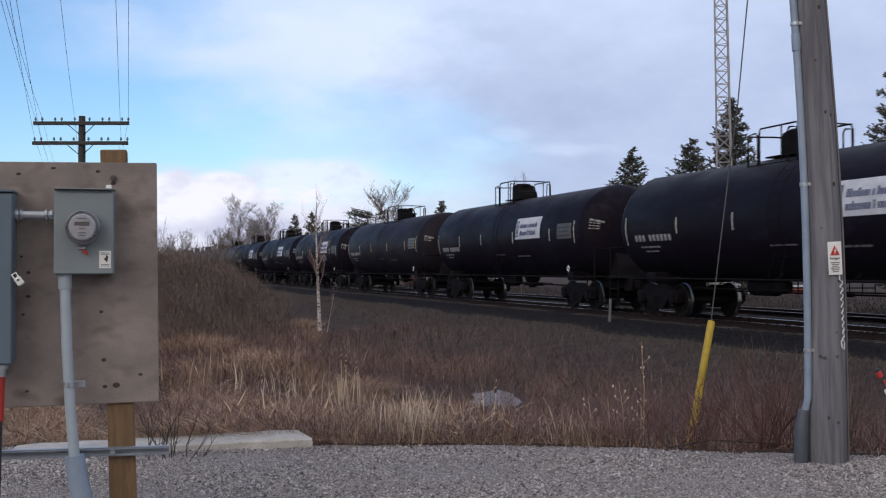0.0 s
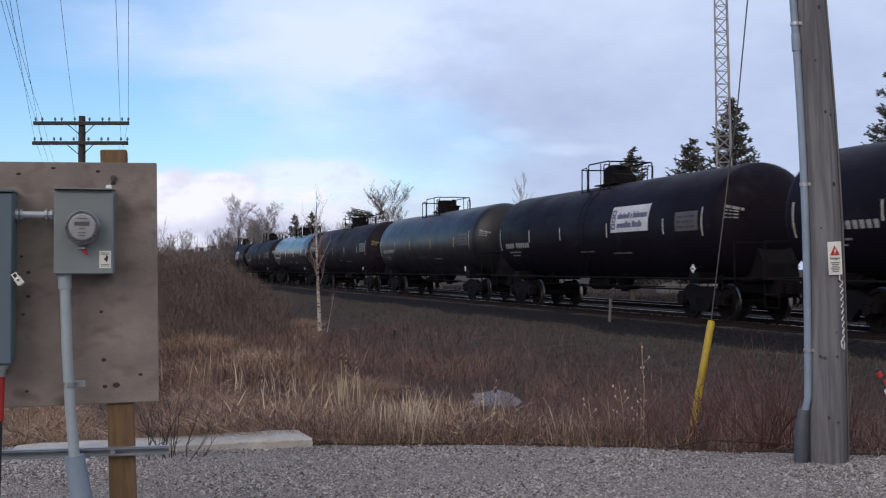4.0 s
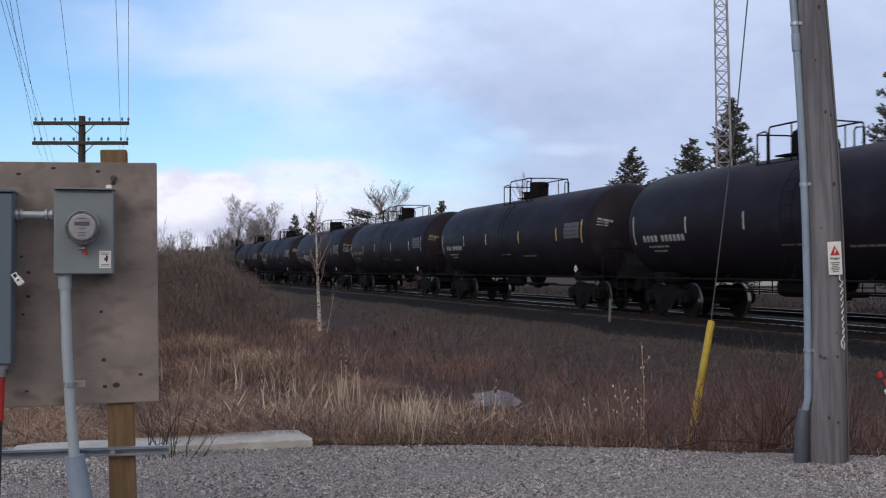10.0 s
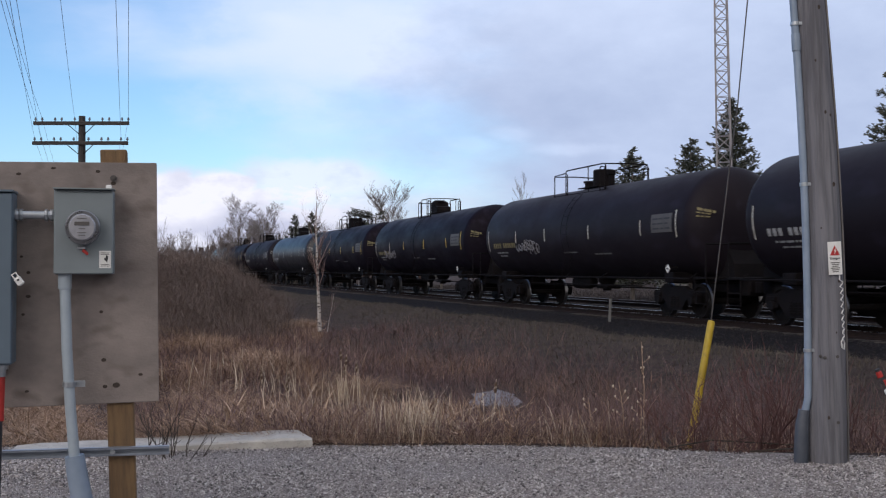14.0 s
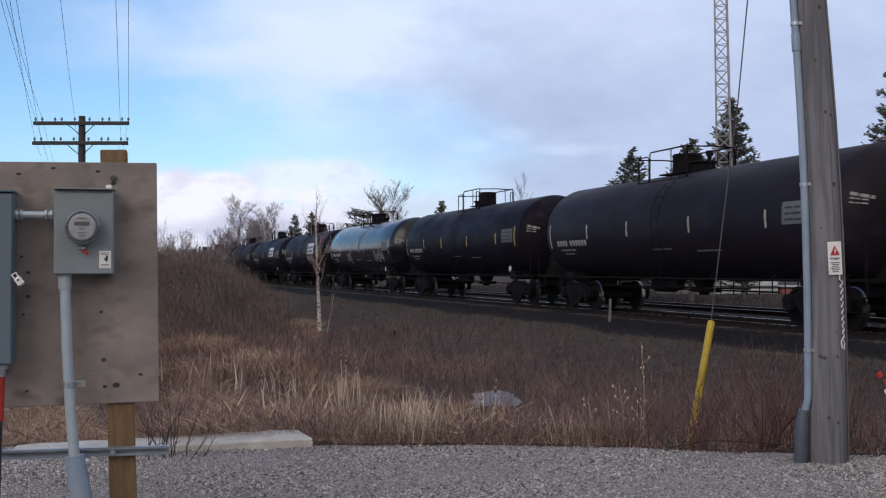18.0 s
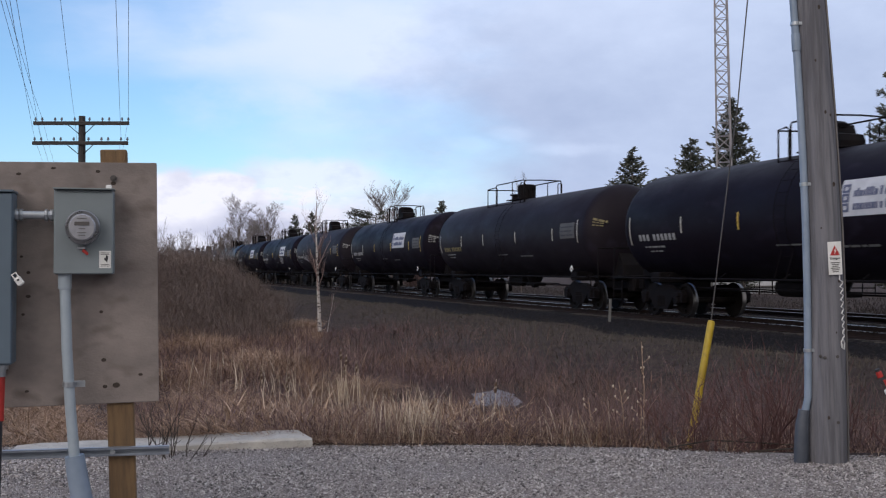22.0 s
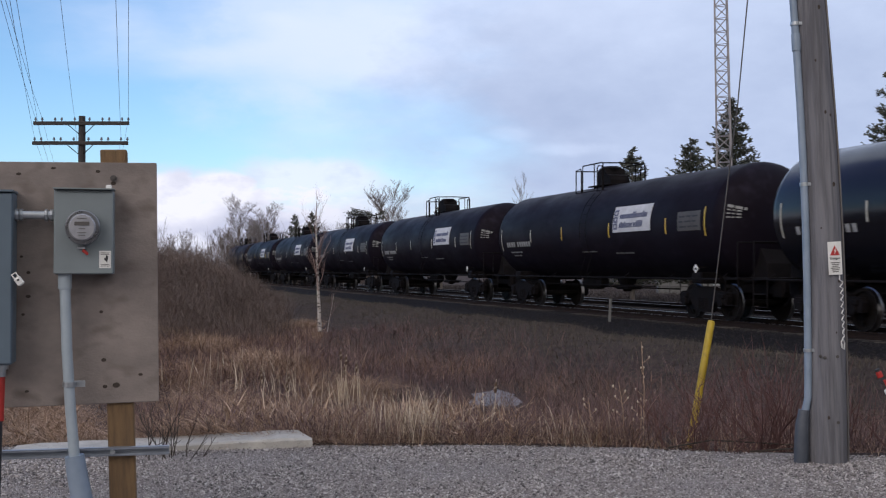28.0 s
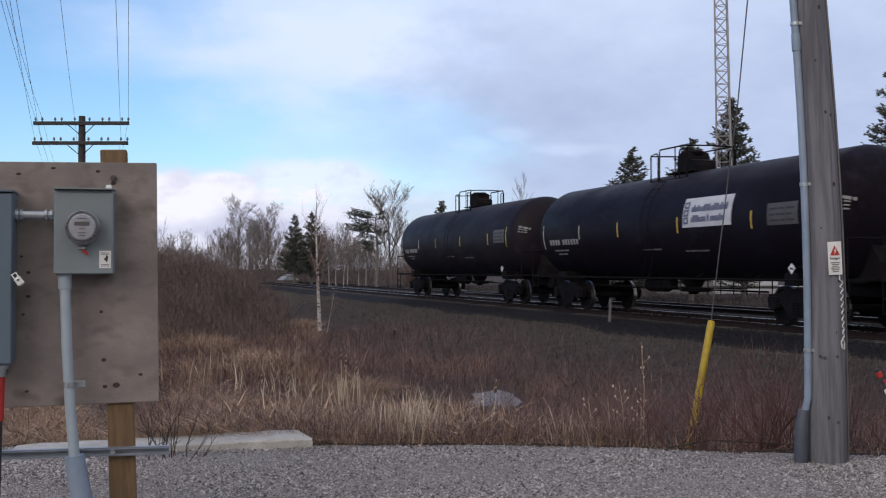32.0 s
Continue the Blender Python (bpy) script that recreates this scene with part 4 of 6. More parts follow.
def tank_mesh(mat):
    prof = []
    for i in range(9):
        a = math.pi / 2 * i / 8
        prof.append((max(0.02, TANK_R * math.sin(a)), -HALF + 0.72 * (1 - math.cos(a))))
    body = [(TANK_R, -HALF + 0.72 + (TANK_L - 1.44) * i / 6) for i in range(1, 6)]
    prof = prof + body + [(r, -h) for r, h in prof[::-1]]
    return Shape().lathe(prof, 56, "x", (0, 0, TANK_Z)).mesh("tank", mat, True)


PARTS = {}


def shared(key, build, mat, smooth=False):
    if key not in PARTS:
        PARTS[key] = build().mesh(key, mat, smooth)
    return PARTS[key]


def wheelset_shape():
    s = Shape()
    s.lathe([(0.085, -1.08), (0.085, 1.08)], 12, "y")
    for sg in (-1, 1):
        prof = [(0.10, -0.09), (0.16, -0.09), (0.17, -0.035), (0.36, -0.02), (0.385, -0.065), (0.457, -0.065)]
        out = [(r, sg * (0.7525 - h)) for r, h in prof]
        tread = [(0.457, sg * (0.7525 + 0.065)), (0.459, sg * (0.7525 - 0.03)), (0.485, sg * (0.7525 - 0.042)), (0.478, sg * (0.7525 - 0.07)), (0.385, sg * (0.7525 - 0.07)), (0.10, sg * (0.7525 - 0.03))]
        full = out + tread
        n0 = len(s.f)
        s.lathe(full[::-1] if sg > 0 else full, 28, "y")
        for k in range(n0, len(s.f)):
            if len(s.f[k]) == 4:
                c = [s.v[i] for i in s.f[k]]
                rr = sum(math.hypot(p[0], p[2]) for p in c) / 4
                if rr > 0.456:
                    s.k[k] = 1
        # two dimples that show the turning
        s.lathe([(0.05, sg * 0.85), (0.05, sg * 0.79)], 8, "y", (0.27, 0, 0), 0)
        s.lathe([(0.05, sg * 0.85), (0.05, sg * 0.79)], 8, "y", (-0.27, 0, 0), 0)
    return s


def side_frame_shape():
    s = Shape()
    top = [(-1.18, 0.62), (-1.10, 0.72), (-0.75, 0.74), (-0.45, 0.86), (0.45, 0.86), (0.75, 0.74), (1.10, 0.72), (1.18, 0.62), (1.15, 0.40), (0.72, 0.40), (0.66, 0.52), (0.42, 0.28), (0.36, 0.20), (-0.36, 0.20), (-0.42, 0.28), (-0.66, 0.52), (-0.72, 0.40), (-1.15, 0.40)]
    s.plate(top[::-1], 0.15)
    for x in (-0.89, 0.89):
        s.lathe([(0.105, -0.14), (0.125, -0.12), (0.125, 0.05)], 12, "y", (x, 0, 0.457))
        s.box((x, -0.03, 0.62), (0.34, 0.2, 0.12), bevel=0.02)
    for x in (-0.16, 0.0, 0.16):
        for z in (0.30, 0.36, 0.42, 0.48, 0.54):
            s.lathe([(0.068, -0.02), (0.068, 0.02)], 10, "z", (x, -0.05, z))
    return s


def platform_shape():
    s = Shape()
    top = TANK_Z + TANK_R
    s.box((0, 0, top + 0.01), (1.5, 0.9, 0.04), bevel=0.008)
    return s


RAIL_SIZE = {0: (1.0, 0.56, 0.68), 1: (1.38, 0.52, 0.66), 2: (2.0, 0.52, 0.64)}    # half length, low and high rail
RAIL_Y, RAIL_R = 0.74, 0.022


def hoop_shape(style, sx):
    """The low hoop at one end of a guard rail."""
    x, lo, hi = RAIL_SIZE[style]
    top, w = TANK_Z + TANK_R, (0.42, 0.62, 1.1)[style] if sx < 0 else 0.36
    a, b = sx * x, sx * (x - w)
    return Shape().tube([(a, 0, top - 0.26), (a, 0, top + lo), (a + (b - a) * 0.8, 0, top + lo + 0.03), (b, 0, top + lo - 0.04), (b, 0, top - 0.26)], RAIL_R, 6)


def top_rail_shape(style):
    x, lo, hi = RAIL_SIZE[style]
    top = TANK_Z + TANK_R
    return Shape().tube([(-x * 0.55, 0, top - 0.26), (-x * 0.55, 0, top + hi - 0.06), (-x * 0.5, 0, top + hi), (x * 0.94, 0, top + hi), (x, 0, top + hi - 0.06), (x, 0, top - 0.26)], RAIL_R, 6)


def end_rail_shape(h):
    top = TANK_Z + TANK_R
    return Shape().tube([(0, -RAIL_Y, top + h - 0.02), (0, 0, top + h), (0, RAIL_Y, top + h - 0.02)], RAIL_R, 6)


def build_railing(car, style, mid):
    """Guard rails round the top platform: low hoops at the ends, a higher rail between."""
    x, lo, hi = RAIL_SIZE[style]
    top = TANK_Z + TANK_R
    for sy in (-1, 1):
        rail = part("safety_rail", shared("safety_rail_%d" % style, lambda: top_rail_shape(style), M["iron"]), None, car, at=pose(mid, sy * RAIL_Y, 0))
        for sx in (-1, 1):
            part("rail_hoop", shared("rail_hoop_%d_%d" % (style, sx), lambda: hoop_shape(style, sx), M["iron"]), None, rail, at=pose(0, sy * 0.03, 0))
        part("rail_post", shared("rail_post_%d" % style, lambda: Shape().tube([(x * 0.35, 0, top - 0.26), (x * 0.35, 0, top + hi)], 0.018, 6), M["iron"]), None, rail)
        part("toe_bar", shared("toe_bar_%d" % style, lambda: Shape().tube([(-x, 0, top - 0.22), (x, 0, top - 0.22)], 0.04, 6), M["iron"]), None, rail)
    for sx, h in ((-1, lo), (1, hi)):
        part("end_rail", shared("end_rail_%d_%d" % (style, sx), lambda: end_rail_shape(h), M["iron"]), None, car, at=pose(mid + sx * x, 0, 0))


def housing_shape(style):
    s = Shape()
    top = TANK_Z + TANK_R - 0.06
    if style == 0:      # valve bonnet that slopes away to one side, beside a hinged cover
        s.plate([(-0.38, 0), (-0.38, 0.48), (-0.30, 0.62), (0.16, 0.62), (0.24, 0.42), (0.50, 0.36), (0.56, 0.22), (0.56, 0)][::-1], 0.68, Matrix.Translation((0, 0, top)))
        s.lathe([(0.33, 0.56), (0.35, 0.64), (0.25, 0.70)], 14, "z", (-0.10, 0, top))
    elif style == 1:    # round drum bonnet with a low manway
        s.lathe([(0.42, 0), (0.42, 0.54), (0.44, 0.56), (0.40, 0.62)], 18, "z", (-0.25, 0, top))
        s.lathe([(0.34, 0), (0.34, 0.26), (0.40, 0.28), (0.40, 0.33), (0.15, 0.36)], 16, "z", (0.62, 0, top))
        s.tube([(0.95, 0, top + 0.05), (0.95, 0, top + 0.5)], 0.07, 8)
        s.lathe([(0.11, 0.46), (0.11, 0.6)], 10, "z", (0.95, 0, top))
    else:               # drum in the middle between low fittings
        s.lathe([(0.36, 0), (0.36, 0.60), (0.32, 0.64)], 18, "z", (0.05, 0, top))
        s.lathe([(0.30, 0), (0.30, 0.24), (0.36, 0.26), (0.36, 0.31)], 14, "z", (-0.75, 0, top))
        s.lathe([(0.10, 0), (0.10, 0.42), (0.15, 0.44), (0.15, 0.55)], 10, "z", (0.62, 0, top))
    return s


def sill_shape():
    s = Shape()
    for sg in (1,):
        s.box((sg * 7.35, 0, 0.88), (2.9, 0.55, 0.36), bevel=0.02)
        s.box((sg * 8.55, 0, 0.86), (0.42, 0.62, 0.5), bevel=0.03)
        s.plate([(-0.62, 0), (0.45, 0), (0.40, 0.45), (0.05, 0.95), (-0.62, 0.5)], 1.0, Matrix.Translation((sg * 8.0, 0, 1.0)))
        s.box((sg * 6.35, 0, 1.08), (0.5, 2.5, 0.30), bevel=0.03)        # body bolster
        s.plate([(-0.5, 0), (0.5, 0), (0.8, 0.5), (-0.8, 0.5)], 1.2, Matrix.Translation((sg * 6.35, 0, 1.02)))
    return s


def end_platform_shape():
    s = Shape()
    s.box((0, 0, 1.08), (0.62, 2.9, 0.05))
    for y in (-1.42, 1.42):
        s.tube([(-0.28, y, 1.08), (-0.28, y, 0.42), (0.28, y, 0.42), (0.28, y, 1.08)], 0.02, 6)
        s.tube([(-0.28, y, 0.72), (0.28, y, 0.72)], 0.02, 6)
    s.tube([(0.25, -1.42, 1.08), (0.25, -1.42, 1.95), (0.25, 1.42, 1.95), (0.25, 1.42, 1.08)], 0.022, 6)
    return s


def handrail_shape():
    s = Shape()
    y = NEAR * 1.50
    s.tube([(-7.9, y, 1.06), (7.9, y, 1.06)], 0.026, 6)
    for x in (-7.9, -5.3, -2.65, 0, 2.65, 5.3, 7.9):
        s.tube([(x, y, 1.06), (x, y * 0.86, 1.20)], 0.014, 5)
    return s


def ladder_shape():
    s = Shape()
    for x in (-0.22, 0.22):
        s.tube([(x, NEAR * 1.56, 1.06)] + [(x, NEAR * 1.575 * math.cos(radians(a)), TANK_Z + 1.575 * math.sin(radians(a))) for a in range(-30, 60, 10)], 0.008, 5)
    for a in range(-36, 58, 11):
        s.tube([(-0.22, NEAR * 1.575 * math.cos(radians(a)), TANK_Z + 1.575 * math.sin(radians(a))), (0.22, NEAR * 1.575 * math.cos(radians(a)), TANK_Z + 1.575 * math.sin(radians(a)))], 0.006, 5)
    return s


def coupler_shape():
    s = Shape()
    s.box((0.25, 0, 0.84), (0.62, 0.14, 0.18), bevel=0.02)
    s.plate([(0, -0.14), (0.34, -0.12), (0.36, 0.0), (0.30, 0.16), (0.12, 0.20), (0, 0.14)], 0.26, Matrix.Translation((0.5, 0, 0.84)) @ Matrix.Rotation(math.pi / 2, 4, "X"))
    s.tube([(0.3, 0.28, 0.78), (0.5, 0.32, 0.5), (0.82, 0.2, 0.42)], 0.03, 6)
    s.tube([(0.1, -1.2, 0.95), (0.12, 0.1, 0.95), (0.3, 0.1, 1.0)], 0.014, 5)
    return s


def outlet_shape():
    s = Shape()
    s.lathe([(0.36, 0.12), (0.28, -0.12), (0.16, -0.28), (0.14, -0.40)][::-1], 14, "z", (0, 0, 1.0))
    s.box((0.1, 0, 0.72), (0.9, 0.5, 0.10), bevel=0.03)
    return s


def brake_shape():
    s = Shape()
    s.lathe([(0.20, -0.55), (0.23, -0.5), (0.23, 0.5), (0.20, 0.55)], 12, "x", (0, 0, 0.86))
    s.box((1.0, -0.2, 0.86), (0.5, 0.3, 0.3), bevel=0.04)
    s.tube([(-5.2, 0.3, 0.72), (5.2, 0.3, 0.72)], 0.024, 6)
    s.tube([(-5.2, -0.5, 0.80), (5.2, -0.5, 0.80)], 0.02, 6)
    return s


def bars(widths, h, gap, t=0.003):
    """A line of writing too small to read: one bar for each character."""
    s = Shape()
    x = 0.0
    for w in widths:
        s.box((x + w / 2, 0, 0), (w, t, h))
        x += w + gap
    return s


def scrawl_shape(rnd, w, h, upright=False):
    """A sprayed tag: a run of rounded loops and strokes that follow the flank."""
    s = Shape()
    n = max(3, int(w / (h * 0.62)))
    for k in range(n):
        cx = (k + 0.5) * w / n
        for q in range(2):
            a0, rx, rz = rnd.uniform(0, 6), w / n * rnd.uniform(0.28, 0.6), h * rnd.uniform(0.22, 0.5)
            cz = h * rnd.uniform(-0.16, 0.16)
            m = rnd.choice((9, 9, 6))
            pts = []
            for i in range(m):
                a = a0 + 2 * math.pi * i / 9 * 1.06
                kx, kz = cx + rx * math.cos(a) + rnd.uniform(-0.04, 0.04), cz + rz * math.sin(a) + rnd.uniform(-0.05, 0.05)
                if upright:
                    kx, kz = kz, kx
                ang = kz / TANK_R
                pts.append((kx, TANK_R * (1 - math.cos(ang)), TANK_R * math.sin(ang)))
            s.tube(pts, 0.014, 4)
    return s


def placard_parts(rnd, car, x, a0):
    p = part("banner", wrapped(x - 1.15, x + 1.15, a0, a0 + 29, 0.012, 6), M["banner"], car, "white cloth banner with blue lettering on the tank")
    lg = Shape()
    for a in (4, 11.5, 19):
        m = on_tank(x - 0.98, a0 + a + 2.4, 0.016)
        for dx, dz, w, h in ((0, 0.07, 0.24, 0.05), (0, -0.06, 0.24, 0.05), (-0.09, 0, 0.06, 0.16), (0.09, 0.01, 0.06, 0.18)):
            lg.box(m @ Vector((dx, 0, dz)), (w, 0.006, h), m.to_3x3())
    part("emblem", lg, M["blue_ink"], p)
    for a, n in ((18, 17), (8, 15)):
        m = on_tank(x - 0.72, a0 + a, 0.017)
        tx = Shape()
        xx = 0.0
        for i in range(n):
            w = rnd.uniform(0.055, 0.095)
            if i in (8, 9) and rnd.random() < 0.7:
                xx += 0.05
            hh = 0.18 if rnd.random() < 0.35 else 0.13
            tx.box(m @ Vector((xx + w / 2, 0, (hh - 0.18) / 2)), (w, 0.006, hh), m.to_3x3())
            xx += w + 0.022
        part("lettering", tx, M["blue_ink"], p)


# paint, banner, fittings on top, lettering, data panel, scrawl
CARS = [
    ("tank", 1, 0, "w", "d", 1), ("tank", 1, 0, "w", "d", 0), ("tank_soft", 0, 1, "w", "p", 0), ("tank", 1, 0, "w", "d", 1), ("tank", 1, 0, "w", "d", 0),
    ("tank", 1, 0, "w", "d", 0), ("tank_semi", 0, 1, "w", "d", 0), ("tank_soft", 0, 1, "y", "p", 0), ("tank_gloss", 0, 1, "w", "d", 0), ("tank_soft", 0, 0, "w", "d", 0),
    ("tank", 1, 0, "w", "d", 0), ("tank_soft", 0, 0, "w", "d", 0), ("tank_soft", 0, 2, "w", "d", 0), ("tank_soft", 0, 2, "y", "d", 0), ("tank_soft", 0, 1, "y", "d", 1),
    ("tank_soft", 0, 1, "w", "p", 0), ("tank_soft", 0, 2, "y", "d", 1), ("tank", 0, 0, "y", "d", 1), ("tank", 0, 1, "y", "d", 0), ("tank_semi", 0, 0, "w", "d", 0),
    ("tank_soft", 0, 1, "w", "p", 0), ("tank", 0, 2, "w", "d", 0), ("tank_gloss", 0, 1, "w", "p", 2), ("tank", 1, 0, "w", "d", 1), ("tank", 1, 0, "w", "d", 0),
    ("tank_soft", 0, 2, "y", "d", 0), ("tank", 1, 0, "w", "d", 0), ("tank_soft", 0, 0, "w", "d", 1), ("tank", 1, 0, "w", "d", 1), ("tank", 1, 0, "w", "d", 0),
    ("tank_gloss", 0, 1, "w", "d", 0), ("tank", 1, 0, "w", "d", 0), ("tank", 1, 0, "w", "d", 0), ("tank", 1, 0, "w", "d", 0), ("tank", 1, 0, "w", "d", 0),
    ("tank", 1, 0, "w", "d", 0), ("tank_soft", 0, 0, "w", "d", 0),
]
# metres by which single cars stand ahead of even spacing
NUDGE = {0: -0.8, 1: -0.8, 2: -0.9, 3: -1.1, 4: -0.6, 5: -0.8, 6: -0.9, 7: -1.0, 8: -1.1, 9: -1.0, 10: -0.8, 11: -0.7, 12: -0.6, 13: -0.5, 14: -0.9, 15: -1.2, 16: -1.15,
         17: -1.0, 18: -1.0, 19: -1.0, 20: -1.0, 21: -0.7, 22: -0.8, 23: -0.5, 24: -0.6, 25: -0.6, 26: -0.2, 27: -0.7, 28: -0.1, 29: -0.1, 30: -0.4}
BANNER_X = {4: 2.7, 33: 2.7, 10: 2.6}     # banners that hang nearer the middle
TOP_X = {0: -1.21, 1: -1.05, 2: -0.18, 3: -0.1, 4: -1.04, 7: -0.57, 8: -0.18, 9: 0.05, 10: -1.4, 11: -1.28, 12: -0.26, 13: -0.66, 14: -0.28, 15: -0.54, 16: -0.57, 19: -1.37, 20: -1.0, 21: -0.15, 22: -0.6,
         23: -0.25, 24: -0.18, 25: -1.2, 26: -0.76, 27: -0.78, 28: -0.61, 31: -1.21, 32: -0.53, 33: -0.28, 34: -1.1, 35: -0.06, 36: -0.05}     # where the top fittings sit along each car
ON_HEAD = (14, 23)                     # tags sprayed on the leading head
LONG_TOP = (13, 14, 16, 25)
WORDS = {"tank": "matte black", "tank_soft": "faded black", "tank_gloss": "glossy black", "tank_semi": "satin black"}
TRAIN, WHEELSETS = [], []


def build_car(i):
    paint, banner, top, ink, panel, scrawl = CARS[i]
    rnd = random.Random(100 + i)
    label = WORDS[paint] + " railway tank car"
    label += " with a white banner" if banner else (" with yellowed stencils" if ink == "y" else " with white stencils")
    if scrawl:
        label += " and sprayed graffiti"
    car = thing("tank_car", label, "tank car", TRACK @ pose(i * -CAR, 0, 0), "tank cars of the train")
    if paint not in PARTS:
        PARTS[paint] = tank_mesh(M[paint])
    part("tank", PARTS[paint], None, car)
    part("walkway", shared("walkway", platform_shape, M["iron"]), None, car, at=pose(TOP_X.get(i, -0.6), 0, 0))
    mid = TOP_X.get(i, -0.6)
    build_railing(car, 2 if i in LONG_TOP else min(top, 1), mid)
    part("valve_housing", shared("valve_housing_%d" % top, lambda: housing_shape(top), M["iron"]), None, car, at=pose(mid + (0.15, 0.35, 0.3)[top], 0, 0))
    part("side_handrail", shared("side_handrail", handrail_shape, M["iron"]), None, car)
    if paint in ("tank", "tank_soft"):
        part("ladder", shared("ladder", ladder_shape, M["iron"]), None, car)
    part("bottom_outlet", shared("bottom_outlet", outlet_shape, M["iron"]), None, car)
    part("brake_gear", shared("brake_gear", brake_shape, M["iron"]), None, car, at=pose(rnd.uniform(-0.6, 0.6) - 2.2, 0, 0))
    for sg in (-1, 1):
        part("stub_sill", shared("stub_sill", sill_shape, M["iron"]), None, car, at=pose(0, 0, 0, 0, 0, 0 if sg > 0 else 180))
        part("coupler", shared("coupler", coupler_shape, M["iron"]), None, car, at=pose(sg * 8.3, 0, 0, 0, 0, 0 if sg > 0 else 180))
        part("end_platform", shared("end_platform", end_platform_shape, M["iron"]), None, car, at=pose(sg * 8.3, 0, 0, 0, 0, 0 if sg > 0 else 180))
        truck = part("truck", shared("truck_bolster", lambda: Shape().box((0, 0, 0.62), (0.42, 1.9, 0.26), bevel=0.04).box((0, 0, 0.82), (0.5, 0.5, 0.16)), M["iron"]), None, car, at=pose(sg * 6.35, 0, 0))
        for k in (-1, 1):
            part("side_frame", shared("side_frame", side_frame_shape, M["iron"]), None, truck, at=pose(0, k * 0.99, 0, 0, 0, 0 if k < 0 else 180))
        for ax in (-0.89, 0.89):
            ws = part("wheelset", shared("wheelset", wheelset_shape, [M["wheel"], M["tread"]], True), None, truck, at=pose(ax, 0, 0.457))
            WHEELSETS.append((ws, ax, i))
    # marks on the near flank
    stencil = M["stencil"] if ink == "w" else M["stencil_dull"]
    high = -13 + rnd.uniform(-2, 2)
    bar = shared("stencil_bar_" + ink, lambda: Shape().box((0, 0, 0), (0.135, 0.004, 0.18)), stencil)
    for k in range(10 if i % 3 else 9):                # owner's mark, a gap, then the number, as plain bars
        part("stencil_bar", bar, None, car, at=on_tank(-6.75 + 0.215 * k + (0.16 if k > (3 if i % 3 else 2) else 0.0), high))
    part("stencil_line", bars([0.1, 0.2, 0.3, 0.08, 0.22], 0.05, 0.05), M["stencil_dim"], car, at=on_tank(-6.6, -23))
    part("stencil_line", bars([0.24, 0.12, 0.24], 0.045, 0.05), M["stencil_dim"], car, at=on_tank(-6.4, -28))
    part("stencil_line", bars([0.2, 0.3, 0.16, 0.34], 0.05, 0.05), M["panel_light"], car, at=on_tank(1.9, -29))
    part("stencil_line", bars([0.5, 0.5], 0.04, 0.04), M["panel_light"], car, at=on_tank(-0.4, -26))
    pm = M["panel"] if panel == "d" else M["panel_light"]
    board = part("data_panel", wrapped(5.85, 7.0, -8, 11, 0.008, 4), pm, car)
    for a, w in ((6, (0.3, 0.22, 0.3)), (1, (0.2, 0.34, 0.18)), (-4, (0.36, 0.2, 0.26))):
        part("panel_line", bars(w, 0.045, 0.06), M["ink"], board, at=on_tank(5.95, a, 0.011))
    yel = M["reflector_y"] if rnd.random() < 0.7 else M["reflector_w"]
    tilt = rnd.choice((0, 0, 0.12)) if not banner else rnd.choice((0.16, 0.18, 0))
    for x, a0, a1 in ((-7.35, -20, 10), (-4.45, -10, 6), (-1.75, -10, 6), (1.75, -10, 6), (5.2, -10, 6), (7.2, -14, 14)):
        part("reflector", wrapped(x - 0.024, x + 0.024, a0, a1, 0.007, 3), yel if x > -3 else M["reflector_w"], car)
    d = part("hazard_placard", Shape().plate([(0, -0.12), (0.12, 0), (0, 0.12), (-0.12, 0)], 0.012, Matrix.Translation((6.75, -1.50, 1.32))), M["white"], car, "white diamond hazard placard")
    part("placard_band", Shape().box((6.75, -1.508, 1.32), (0.11, 0.006, 0.05)), M["ink"], d)
    part("placard_bracket", Shape().box((6.75, -1.36, 1.36), (0.05, 0.28, 0.05)), M["iron"], d)
    if banner:
        placard_parts(rnd, car, BANNER_X.get(i, 3.2), -5)
    if scrawl == 1:
        x0, ang = rnd.choice(((-4.5, -16), (2.0, -18), (6.0, 6), (-5.6, -18)))
        if i in ON_HEAD:
            part("graffiti", scrawl_shape(rnd, 0.85, 0.28), M["graffiti"], car, at=on_head(0))
        part("graffiti", scrawl_shape(rnd, rnd.uniform(1.4, 2.4) if x0 < 5 else 1.3, 0.42), M["graffiti"], car, at=on_tank(x0, ang))
    elif scrawl == 2:
        part("graffiti", scrawl_shape(rnd, 1.2, 0.55), M["graffiti"], car, at=on_tank(-2.9, -22))
        part("graffiti", scrawl_shape(rnd, 2.1, 0.6), M["graffiti"], car, at=on_tank(3.9, -19))
        part("graffiti", scrawl_shape(rnd, 1.3, 0.55, True), M["graffiti"], car, at=on_tank(0.6, -6))
    # small white lines at the leading end
    small = M["stencil_dim"] if ink == "w" else M["stencil_dull"]
    for k in range(4 if banner else 3):
        part("stencil_line", bars([0.10, 0.08, 0.13] if k else [0.15, 0.2, 0.08], 0.034 if k else 0.07, 0.03), small, car, at=on_head(16 - 4.2 * k))
    TRAIN.append((car, i))


for _i in range(len(CARS)):
    build_car(_i)


